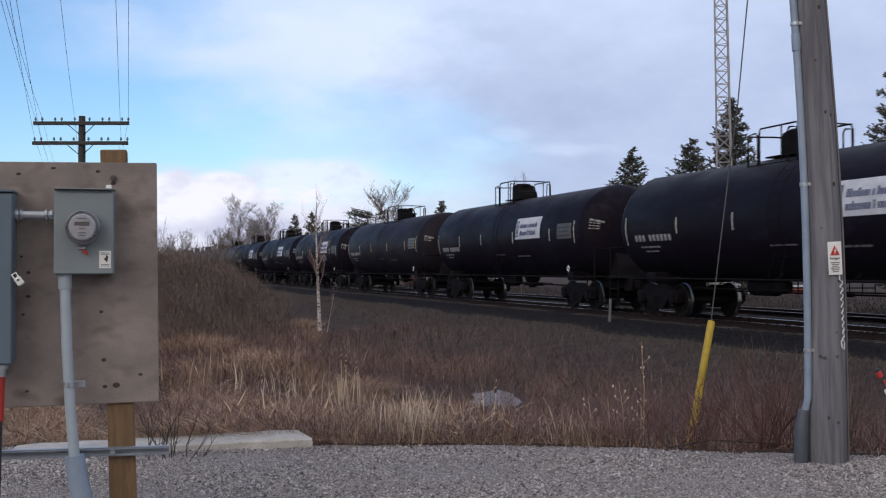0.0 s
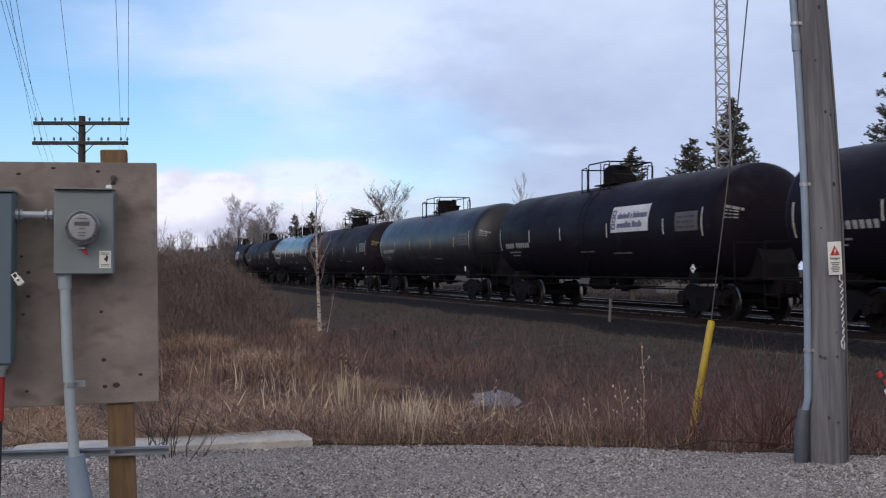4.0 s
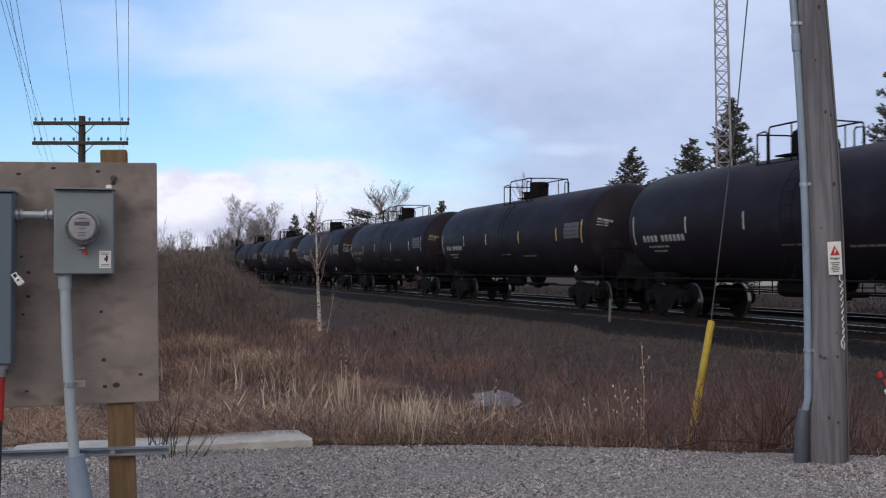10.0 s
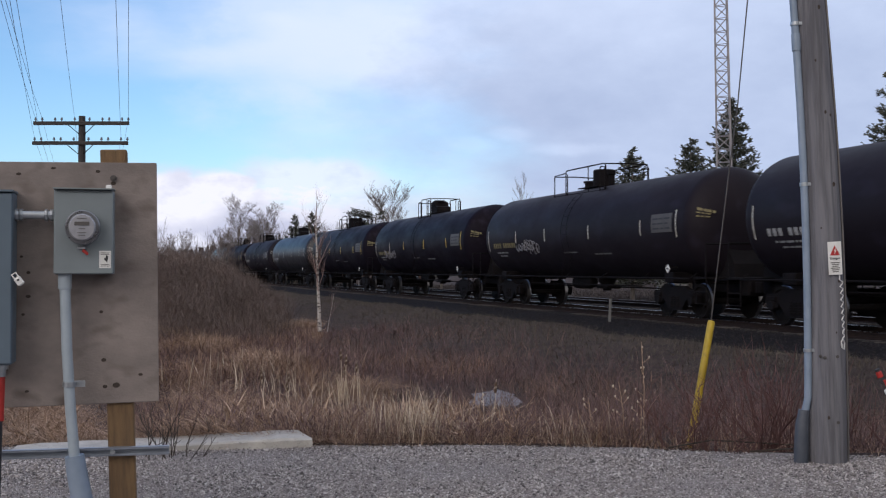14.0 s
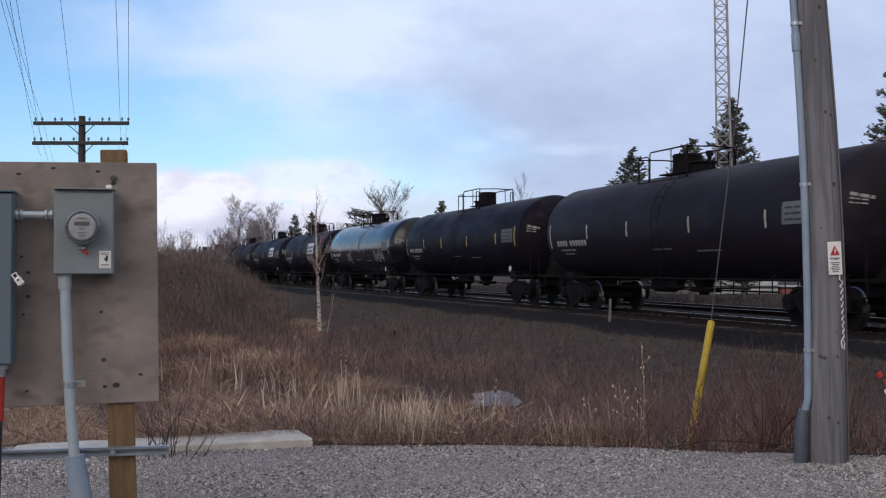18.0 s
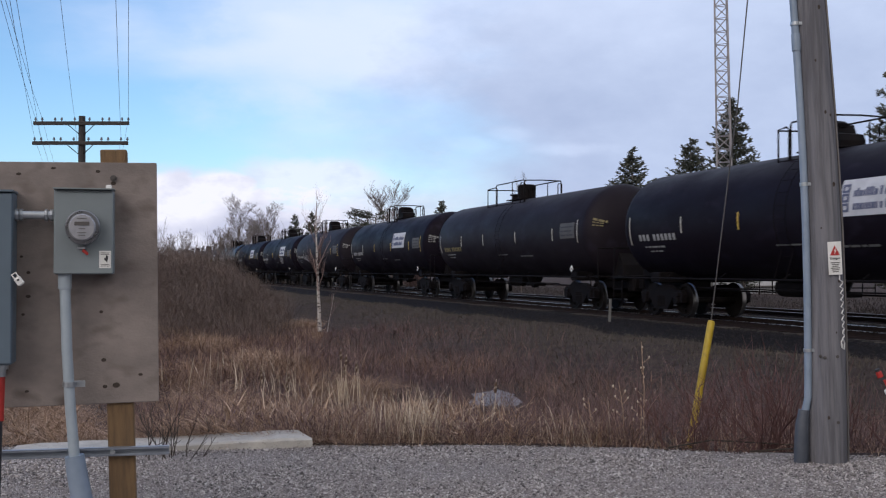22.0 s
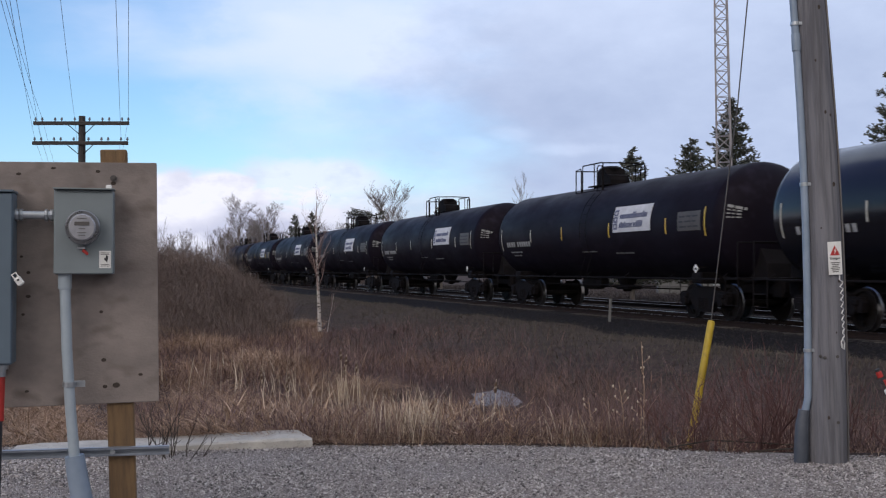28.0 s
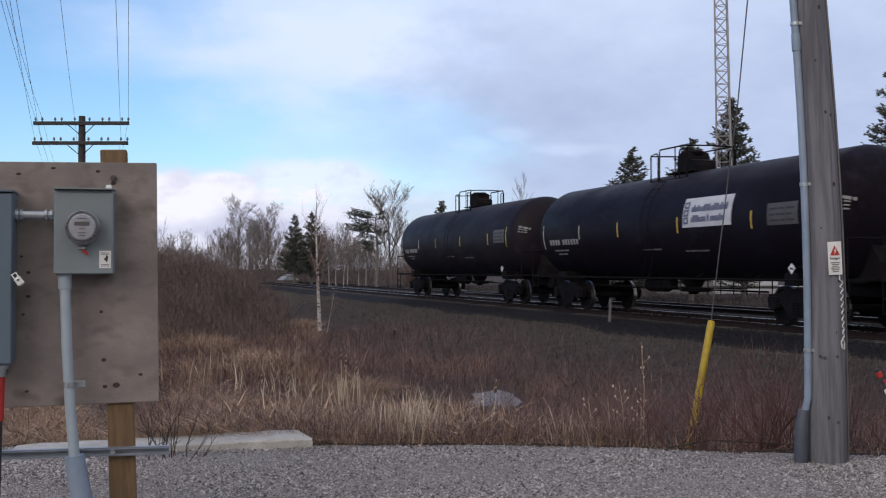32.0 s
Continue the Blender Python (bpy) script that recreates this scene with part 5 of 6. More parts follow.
# ---- growth ----
def blades(rng, pts, height, width, lean, droop, seg=3, toward=None):
    """Grass blades or stalks as arrays: tapered, leaning, drooping strips."""
    n = len(pts)
    a = rng.uniform(0, 2 * np.pi, n) if toward is None else toward + rng.normal(0, 0.5, n)
    d = np.stack([np.cos(a), np.sin(a)], 1)
    face = a + np.pi / 2 + rng.normal(0, 0.7, n)
    w = np.stack([np.cos(face), np.sin(face)], 1) * width[:, None]
    V = np.zeros((n, 2 * seg + 1, 3), np.float32)
    for k in range(seg + 1):
        q = k / seg
        out = (lean * q + droop * q * q * 0.9)[:, None] * height[:, None] * d
        z = height * (q - droop * 0.55 * q * q * q) * np.sqrt(np.maximum(0.1, 1 - lean * lean * 0.6))
        c = np.concatenate([pts[:, :2] + out, (pts[:, 2] + z)[:, None]], 1)
        if k < seg:
            s = (1 - q * 0.75) * 0.5
            V[:, 2 * k, :], V[:, 2 * k + 1, :] = c, c
            V[:, 2 * k, :2] -= w * s
            V[:, 2 * k + 1, :2] += w * s
        else:
            V[:, 2 * k, :] = c
    tri = []
    for k in range(seg - 1):
        b = 2 * k
        tri += [(b, b + 1, b + 3), (b, b + 3, b + 2)]
    b = 2 * (seg - 1)
    tri.append((b, b + 1, b + 2))
    T = (np.array(tri)[None] + (np.arange(n) * (2 * seg + 1))[:, None, None]).reshape(-1, 3)
    return V.reshape(-1, 3), T


def clumped(rng, n, xr, yr, clumps, spread):
    """Points that gather in tufts inside a fan of the field."""
    cy = yr[0] + (yr[1] - yr[0]) * rng.random(clumps)
    cx = xr[0] + (xr[1] - xr[0]) * rng.random(clumps)
    i = rng.integers(0, clumps, n)
    x = cx[i] + rng.normal(0, spread, n)
    y = cy[i] + rng.normal(0, spread, n)
    return x, y, i


def near_side(x, y):
    return D_TRACK - (x * math.cos(TURN) + y * math.sin(TURN))


def stuff(name, label, category, V, T, mat):
    return tagged(new(name, tri_mesh(name, V, T, mat)), label, category, kind="stuff")


def grow_field():
    rng = np.random.default_rng(11)
    # pale straw in tufts by the lot
    x, y, i = clumped(rng, 120000, (-8.5, 1.6), (8.7, 21.0), 620, 0.2)
    tone = rng.normal(0, 1, 620)
    hole = np.sin(x * 2.1 + 0.9 * y) + np.sin(1.3 * y - 0.9 * x + 1.0) + 0.8 * np.sin(3.7 * x - 1.9 * y) + rng.normal(0, 0.3, len(x))
    ok = (hole > -0.1) & ~((np.abs(x - 0.8) < 0.55) & (y > 13.5) & (rng.random(len(x)) < 0.7)) & (y > lot_edge(x) + 0.05) & (x < 0.05 - 0.10 * (y - 9) + tone[i] * 0.5) & (near_side(x, y) > 4.5)
    x, y, i, hole = x[ok], y[ok], i[ok], hole[ok]
    h = np.clip(0.24 + 0.10 * np.sin(i * 2.9) + 0.05 * tone[i] + rng.normal(0, 0.08, len(x)), 0.08, 0.7)
    # tufts stand on hummocks, and each is laid over one way
    hump = 0.15 * np.clip(hole, 0, 2) + 0.10 * np.sin(x * 3.3 + 1.7 * y) * np.sin(y * 2.6 - 1.1 * x)
    P = np.stack([x, y, ground_z(x, y) - 0.03 + np.clip(hump, 0, 0.4) * rng.random(len(x))], 1)
    ang = 0.2 + 2.9 * np.sin(i * 1.7)
    wd = rng.uniform(0.004, 0.009, len(x))
    ln, dr = np.clip(np.abs(rng.normal(1.15, 0.35, len(x))), 0, 1.28), rng.uniform(0.2, 1.3, len(x))
    pale = (tone[i] + 0.5 * np.sin(y * 0.9) + rng.normal(0, 0.3, len(x)) > 0.8) & (y < 19)
    for sel, name, label, mat in ((~pale, "dry_grass", "matted tufts of dry winter grass", "straw"), (pale, "bleached_grass", "bleached matted tufts of dry grass", "straw_pale")):
        V, T = blades(rng, P[sel], h[sel], wd[sel], ln[sel], dr[sel], 3, ang[sel])
        stuff(name, label, "grass", V, T, M[mat])
    # straw of the far left field, up to the brush
    n = 44000
    y = 19 + 25 * rng.random(n)
    x = (-0.275 + 0.165 * rng.random(n) ** 1.2) * y
    lump = np.sin(x * 1.1 + 0.5 * y) + np.sin(0.7 * y - 0.9 * x) + 0.7 * np.sin(2.9 * x + 1.3 * y) + rng.normal(0, 0.5, n)
    ok = (lump > -0.6) & (near_side(x, y) > 6.0)
    x, y, lump = x[ok], y[ok], lump[ok]
    P = np.stack([x, y, ground_z(x, y) - 0.02], 1)
    n = len(x)
    hs, ws = np.clip(0.34 + 0.08 * lump + rng.normal(0, 0.1, n), 0.1, 0.8), rng.uniform(0.006, 0.014, n)
    ls, ds = np.clip(np.abs(rng.normal(0.6, 0.4, n)), 0, 1.2), rng.uniform(0.1, 1.1, n)
    for sel, name, mat in ((lump < 0.5, "brown_grass", "weed"), ((lump >= 0.5) & (lump < 1.7), "dry_grass", "straw"), (lump >= 1.7, "bleached_grass", "straw_pale")):
        V, T = blades(rng, P[sel], hs[sel], ws[sel], ls[sel], ds[sel], 3)
        stuff(name, "dry winter grass in the far field", "grass", V, T, M[mat])
    # broken pale reeds lying over the tufts
    x, y, i = clumped(rng, 2000, (-2.6, 0.5), (9.0, 14.5), 70, 0.2)
    ok = (y > lot_edge(x) + 0.15) & (x < 1.2)
    x, y = x[ok], y[ok]
    n = len(x)
    P = np.stack([x, y, ground_z(x, y) + rng.uniform(0.08, 0.34, n)], 1)
    V, T = blades(rng, P, rng.uniform(0.08, 0.26, n), rng.uniform(0.006, 0.015, n), np.clip(np.abs(rng.normal(0.8, 0.5, n)), 0, 1.25), rng.uniform(0.0, 0.5, n), 3)
    stuff("broken_reeds", "broken bleached reeds lying over the grass", "reeds", V, T, M["straw_pale"])
    # upright bleached reeds in loose stands
    stands = ((-0.33, 9.45, 0.13, 90, 0.42), (-0.50, 9.6, 0.10, 40, 0.40), (-0.16, 9.5, 0.10, 55, 0.45), (-0.85, 9.5, 0.08, 24, 0.36), (0.02, 9.7, 0.12, 30, 0.40), (-1.45, 16.6, 0.22, 34, 0.62), (-2.55, 18.5, 0.3, 22, 0.6),
              (-1.9, 15.0, 0.3, 16, 0.5), (-3.4, 20.0, 0.5, 26, 0.6), (-4.2, 22.0, 0.6, 26, 0.6), (1.15, 9.3, 0.16, 40, 0.28), (-1.2, 11.5, 0.3, 12, 0.45), (0.2, 11.8, 0.4, 26, 0.5))
    px = np.concatenate([x0 + rng.normal(0, sp, m) for x0, y0, sp, m, h0 in stands])
    py = np.concatenate([np.maximum(y0 + rng.normal(0, sp * 1.6, m), lot_edge(x0) + 0.15) for x0, y0, sp, m, h0 in stands])
    ph = np.concatenate([np.clip(rng.normal(h0, 0.12, m), 0.12, 0.9) for x0, y0, sp, m, h0 in stands])
    P = np.stack([px, py, ground_z(px, py) - 0.02], 1)
    n = len(px)
    V, T = blades(rng, P, ph, rng.uniform(0.007, 0.015, n) * np.clip(py / 11, 0.8, 1.6), np.abs(rng.normal(0.12, 0.14, n)), rng.uniform(0, 0.35, n), 3)
    stuff("standing_reeds", "upright bleached reeds standing in the grass", "reeds", V, T, M["reed"])
    # a thinner fringe of straw along the whole lot edge
    n = 9000
    x = rng.uniform(-5, 7.5, n)
    y = lot_edge(x) + 0.04 + rng.gamma(1.1, 0.6, n)
    ok = (rng.random(n) < np.where((x > 1.2) & (x < 3.6), 0.3, 1.0))
    x, y = x[ok], y[ok]
    n = len(x)
    P = np.stack([x, y, ground_z(x, y) - 0.02], 1)
    V, T = blades(rng, P, np.clip(rng.normal(0.16, 0.08, n), 0.05, 0.4), rng.uniform(0.002, 0.005, n), np.clip(np.abs(rng.normal(0.85, 0.5, n)), 0, 1.25), rng.uniform(0.0, 1.0, n), 3)
    stuff("edge_grass", "dry grass along the gravel edge", "grass", V, T, M["straw_pale"])

    # weeds over the ditch, in drifts of three colours
    def drift(x, y):
        return np.sin(x * 1.3 + 0.6 * y) + np.sin(0.8 * y - 0.5 * x + 1.0) + 0.8 * np.sin(2.3 * x - 1.1 * y) + 0.6 * np.sin(3.1 * x + 2.3 * y + 2)

    for k, (name, label, mat, lo, hi, hh) in enumerate((("purple_weeds", "standing purple-brown weed stalks in the ditch", "weed_dark", -9, 0.0, 0.44), ("brown_weeds", "tangled brown weeds in the ditch", "weed", -0.7, 9, 0.40), ("bleached_weeds", "bleached straw tangled among the weeds", "straw", 0.7, 9, 0.34))):
        n = (105000, 100000, 45000)[k]
        y = 8.8 + 29 * rng.random(n) ** 1.5
        x = -0.30 * y + rng.random(n) * 0.82 * y
        d = near_side(x, y)
        f = drift(x, y) + rng.normal(0, 0.5, n)
        ok = (y > lot_edge(x) + 0.2) & (d > (7.0 if k < 2 else 8.5) + rng.normal(0, 1.0, n) + 0.6 * np.sin(x + 0.7 * y)) & (f > lo) & (f < hi)
        ok &= (x > -0.8 + 0.05 * (y - 9) + rng.normal(0, 1.0, n)) | (rng.random(n) < 0.3) | (y > 21)
        ok &= ~((np.abs(x - 0.85 * y / 18) < 0.5) & (y > 12.5) & (y < 19.6) & (rng.random(n) < 0.55))
        if k == 0:
            ok &= ~((y < 14) & (x > 1.2) & (rng.random(n) < 0.6))
        ok &= ~((y < 11.4) & (x > 1.6) & (x < 3.2) & (rng.random(n) < 0.85))
        x, y = x[ok], y[ok]
        P = np.stack([x, y, ground_z(x, y) - 0.02], 1)
        h = np.clip(rng.normal(hh, 0.16, len(x)) + 0.07 * drift(x * 0.7, y * 0.7), 0.08, 1.0)
        V, T = blades(rng, P, h, rng.uniform(0.0025, 0.0065, len(x)) * np.clip(y / 14, 0.9, 1.8), np.abs(rng.normal(0.45, 0.42, len(x))), rng.uniform(0, 1.0, len(x)), 3)
        stuff(name, label, "weeds", V, T, M[mat])
    # dull short grass on the bank below the track
    n = 110000
    s = -95 + 108 * rng.random(n) ** 0.7
    o = -2.1 - rng.gamma(2.2, 1.75, n)
    W = np.array(TRACK)
    x, y = W[0, 0] * s + W[0, 1] * o + W[0, 3], W[1, 0] * s + W[1, 1] * o + W[1, 3]
    ok = (y > lot_edge(x) + 1.5) & (o > -13)
    x, y = x[ok], y[ok]
    P = np.stack([x, y, ground_z(x, y) - 0.03], 1)
    V, T = blades(rng, P, np.clip(rng.normal(0.14, 0.06, len(x)), 0.04, 0.35), rng.uniform(0.008, 0.015, len(x)), np.abs(rng.normal(0.7, 0.4, len(x))), rng.uniform(0, 0.9, len(x)), 2)
    stuff("bank_grass", "dull olive-brown grass on the railway bank", "grass", V, T, M["turf"])
    # rough grass beyond the second track
    n = 56000
    s = -110 + 122 * rng.random(n)
    o = 8.0 + rng.gamma(1.6, 6.0, n)
    x, y = W[0, 0] * s + W[0, 1] * o + W[0, 3], W[1, 0] * s + W[1, 1] * o + W[1, 3]
    P = np.stack([x, y, ground_z(x, y) - 0.03], 1)
    V, T = blades(rng, P, np.clip(rng.normal(0.28, 0.12, n), 0.06, 0.65), rng.uniform(0.012, 0.03, n), np.abs(rng.normal(0.4, 0.3, n)), rng.uniform(0, 0.9, n), 2)
    stuff("far_grass", "rough brown grass beyond the second track", "grass", V, T, M["rough_grass"])
    # brown brushwood that hides the far end of the train
    n = 150000
    y = 30 + 28 * rng.random(n) ** 0.6
    u = rng.random(n)
    x = -0.268 * y + u ** 1.05 * (0.12 * y) + rng.normal(0, 0.35, n)
    hmax = (0.55 + 2.5 * (1 - u ** 2.2)) * np.clip((y - 27) / 13, 0.25, 1) + 0.25 * np.sin(x * 1.7 + y) + 0.16 * np.sin(3.1 * x)
    d = near_side(x, y)
    ok = d > 4.6
    x, y, hmax = x[ok], y[ok], hmax[ok]
    P = np.stack([x, y, ground_z(x, y) - 0.05 + rng.random(len(x)) ** 0.8 * hmax * 0.9], 1)
    h = np.clip((hmax - (P[:, 2] + 0.4)) * rng.uniform(0.3, 0.8, len(x)), 0.14, 0.5)
    V, T = blades(rng, P, h, rng.uniform(0.004, 0.009, len(x)), np.abs(rng.normal(0.75, 0.6, len(x))), rng.uniform(0, 0.6, len(x)), 2)
    half = len(P) // 2
    stuff("brushwood", "dense leafless brown brushwood beside the track", "brush", V[:half * 5], T[:half * 3], M["brush"])
    stuff("red_brushwood", "dense leafless reddish brushwood beside the track", "brush", V[half * 5:], T[half * 3:] - half * 5, M["brush_red"])
    # far woods seen as a thicket of stems
    n = 62000
    y = rng.uniform(112, 150, n)
    x = rng.uniform(-0.27, -0.02, n) * y
    h = np.clip(4.6 + 1.0 * np.sin(x * 0.35) + 0.6 * np.sin(x * 1.3 + 1) + rng.normal(0, 0.8, n), 1.5, 8) * np.where(x > -0.215 * y, 1.0, 0.8)
    P = np.stack([x, y, -0.4 + rng.random(n) ** 1.25 * 0.88 * h], 1)
    V, T = blades(rng, P, h * rng.uniform(0.10, 0.24, n), rng.uniform(0.016, 0.036, n), np.abs(rng.normal(0.45, 0.35, n)), rng.uniform(0, 0.3, n), 2)
    stuff("far_thicket", "grey-brown leafless thicket beyond the railway", "woods", V, T, M["thicket"])
    n = 52000
    y = rng.uniform(75, 105, n)
    x = rng.uniform(-0.135, -0.02, n) * y
    ok = near_side(x, y) < -12
    x, y = x[ok], y[ok]
    P = np.stack([x, y, np.full(len(x), -0.4)], 1)
    V, T = blades(rng, P, np.clip(rng.normal(3.3, 0.9, len(x)), 0.5, 5.0), rng.uniform(0.02, 0.042, len(x)), np.abs(rng.normal(0.25, 0.2, len(x))), rng.uniform(0, 0.3, len(x)), 3)
    stuff("far_scrub", "reddish brown scrub beyond the railway", "scrub", V, T, M["scrub"])


def branch_tree(rnd, height, spread=0.5, levels=4, first=0.3, kids=(7, 5, 4, 3), r0=0.02, up=0.35, reach=1.0, least=0.0, bend=0.05, slim=0.62):
    """Trunk and crown shapes of a leafless tree."""
    trunk, crown = Shape(), Shape()

    def limb(shape, p, d, length, r, level):
        n = 5 if level < 2 else 3
        path, radii = [p], [r]
        q = Vector(p)
        dd = Vector(d)
        for k in range(n):
            dd = (dd + Vector((rnd.uniform(-1, 1), rnd.uniform(-1, 1), rnd.uniform(-0.3, 1) * up)) * (0.16 if level else bend)).normalized()
            q = q + dd * (length / n)
            path.append(q.copy())
            radii.append(max(least, r * (1 - 0.78 * (k + 1) / n)))
        shape.tube(path, radii, (8, 5, 4, 3, 3)[min(level, 4)], 0, level < 1)
        if level >= levels:
            return
        m = kids[min(level, len(kids) - 1)]
        for k in range(m):
            f = first + (1 - first) * (k + rnd.random()) / m if level == 0 else 0.25 + 0.75 * (k + rnd.random()) / m
            j = min(n - 1, int(f * n))
            pos = path[j].lerp(path[j + 1], f * n - j)
            a = rnd.uniform(0, 2 * math.pi)
            side = Vector((math.cos(a), math.sin(a), 0))
            tilt = spread * rnd.uniform(0.7, 1.3)
            nd = (dd * (1 - tilt * 0.3) + side * tilt * 0.8 + Vector((0, 0, up * 0.75))).normalized()
            limb(crown, pos, nd, length * rnd.uniform(0.38, 0.62) * (1.15 - 0.5 * f) * (reach if level == 0 else 1.0), radii[j] * slim, level + 1)

    limb(trunk, Vector((0, 0, 0)), Vector((0, 0, 1)), height * 0.93, height * r0, 0)
    return trunk, crown


def bare_tree(name, label, at, rnd, mat_t, mat_c, group="", **kw):
    t = thing(name, label, "tree", at, group)
    a, b = branch_tree(rnd, **kw)
    part("trunk", a, mat_t, t, smooth=True)
    part("crown", b, mat_c, t)
    return t


def spruce_tree(at, rnd, height, radius, label, base=0.06, name="spruce_tree", group="", gap=0.0):
    t = thing(name, label, "tree", at, group)
    part("trunk", Shape().tube([(0, 0, -0.2), (0.02, 0, height * 0.5), (0, 0, height)], [height * 0.018, height * 0.011, 0.015], 7), M["bark"], t)
    V, F = [], []

    def tri(a, b, c):
        n = len(V)
        V.extend((tuple(a), tuple(b), tuple(c)))
        F.append((n, n + 1, n + 2))
    z = height * base
    while z < height * 0.985:
        q = z / height
        r = 1.25 * radius * (1 - q) ** 0.82 + 0.08
        m = 11 if q < 0.8 else 7
        off = rnd.uniform(0, 6.3)
        for k in range(m):
            if rnd.random() < gap:
                continue
            a = off + 2 * math.pi * k / m + rnd.uniform(-0.3, 0.3)
            L = r * rnd.uniform(0.6, 1.15)
            d = Vector((math.cos(a), math.sin(a), 0))
            side = Vector((-d.y, d.x, 0))
            base_p = Vector((0, 0, z + rnd.uniform(-0.3, 0.3)))
            for j in range(int(14 + L * 46)):
                f = rnd.random() ** 0.75
                w = (0.13 * L * (1.15 - f) + 0.03)
                p = base_p + d * (L * f) + Vector((0, 0, -0.12 * L * f + 0.42 * L * f * f)) + side * rnd.gauss(0, w) + Vector((0, 0, rnd.gauss(-0.03, 0.05)))
                g = rnd.uniform(0.09, 0.22)
                out = (d * rnd.uniform(0.3, 1) + side * rnd.gauss(0, 0.6) + Vector((0, 0, rnd.uniform(-0.3, 0.5)))).normalized() * g
                wide = Vector((rnd.gauss(0, 1), rnd.gauss(0, 1), rnd.gauss(0, 1))).normalized() * g * 0.30
                tri(p - wide, p + wide, p + out)
        z += height * 0.021 * rnd.uniform(0.8, 1.2) + 0.03
    for k in range(10):
        a = k * 2.4
        p = Vector((0, 0, height * (0.94 + 0.006 * k)))
        e = p + Vector((math.cos(a), math.sin(a), 0)) * 0.12 + Vector((0, 0, 0.1))
        tri(p, e, p + Vector((0, 0, 0.16)))
    ob = part("needles", tri_mesh("needles", np.array(V), np.array(F), M["spruce"]), None, t)
    return t


def pine_tree(at, rnd):
    """A flat-topped pine whose limbs reach out to one side."""
    t = thing("pine_tree", "dark spreading pine with long level limbs", "tree", at)
    part("trunk", Shape().tube([(0, 0, -0.3), (0.1, 0, 3.2), (-0.1, 0, 5.9)], [0.13, 0.1, 0.04], 7), M["bark"], t)
    V, F = [], []
    for k in range(26):
        z = 3.0 + 3.2 * rnd.random()
        left = rnd.random() < 0.72
        a = (math.pi + rnd.uniform(-0.5, 0.5)) if left else rnd.uniform(-1.2, 1.2)
        L = (rnd.uniform(1.2, 2.4) if left else rnd.uniform(0.6, 1.3)) * (1.0 if z > 4.3 else 0.6)
        d = Vector((math.cos(a), math.sin(a), rnd.uniform(0.05, 0.32)))
        part("limb", Shape().tube([(0, 0, z), tuple(Vector((0, 0, z)) + d * L)], [0.035, 0.012], 4), M["bark"], t)
        n = int(L * 85)
        for j in range(n):
            f = rnd.uniform(0.25, 1.05)
            p = Vector((0, 0, z)) + d * (L * f) + Vector((rnd.gauss(0, 0.09), rnd.gauss(0, 0.12), rnd.gauss(0.04, 0.06)))
            e = Vector((rnd.gauss(0, 0.11), rnd.gauss(0, 0.11), rnd.gauss(0.05, 0.05)))
            g = Vector((rnd.gauss(0, 0.09), rnd.gauss(0, 0.09), rnd.gauss(0, 0.05)))
            m = len(V)
            V.extend((tuple(p), tuple(p + e), tuple(p + g)))
            F.append((m, m + 1, m + 2))
    part("needles", tri_mesh("needles", np.array(V), np.array(F), M["spruce"]), None, t)


def shrub(name, label, at, rnd, n, h, spread, mat, r=0.005):
    t = thing(name, label, "shrub", at)
    for k in range(n):
        s = Shape()
        a = rnd.uniform(0, 6.28)
        d = Vector((math.cos(a) * spread * rnd.random(), math.sin(a) * spread * rnd.random(), 1)).normalized()
        p = Vector((rnd.gauss(0, 0.12), rnd.gauss(0, 0.08), -0.05))
        L = h * rnd.uniform(0.6, 1.1)
        q = p + d * L * 0.5 + Vector((rnd.gauss(0, 0.03), rnd.gauss(0, 0.03), 0))
        e = q + (d + Vector((rnd.gauss(0, 0.25), rnd.gauss(0, 0.25), 0.1))) * L * 0.5
        s.tube([p, q, e], [r, r * 0.7, r * 0.3], 4)
        for b in range(4):
            f = rnd.uniform(0.3, 0.95)
            o = p.lerp(q, f * 2) if f < 0.5 else q.lerp(e, f * 2 - 1)
            w = o + Vector((rnd.gauss(0, 0.35), rnd.gauss(0, 0.35), rnd.uniform(0.25, 0.9))).normalized() * L * rnd.uniform(0.2, 0.42)
            s.tube([o, w], [r * 0.55, r * 0.2], 3)
        part("stem", s, mat, t)
    return t


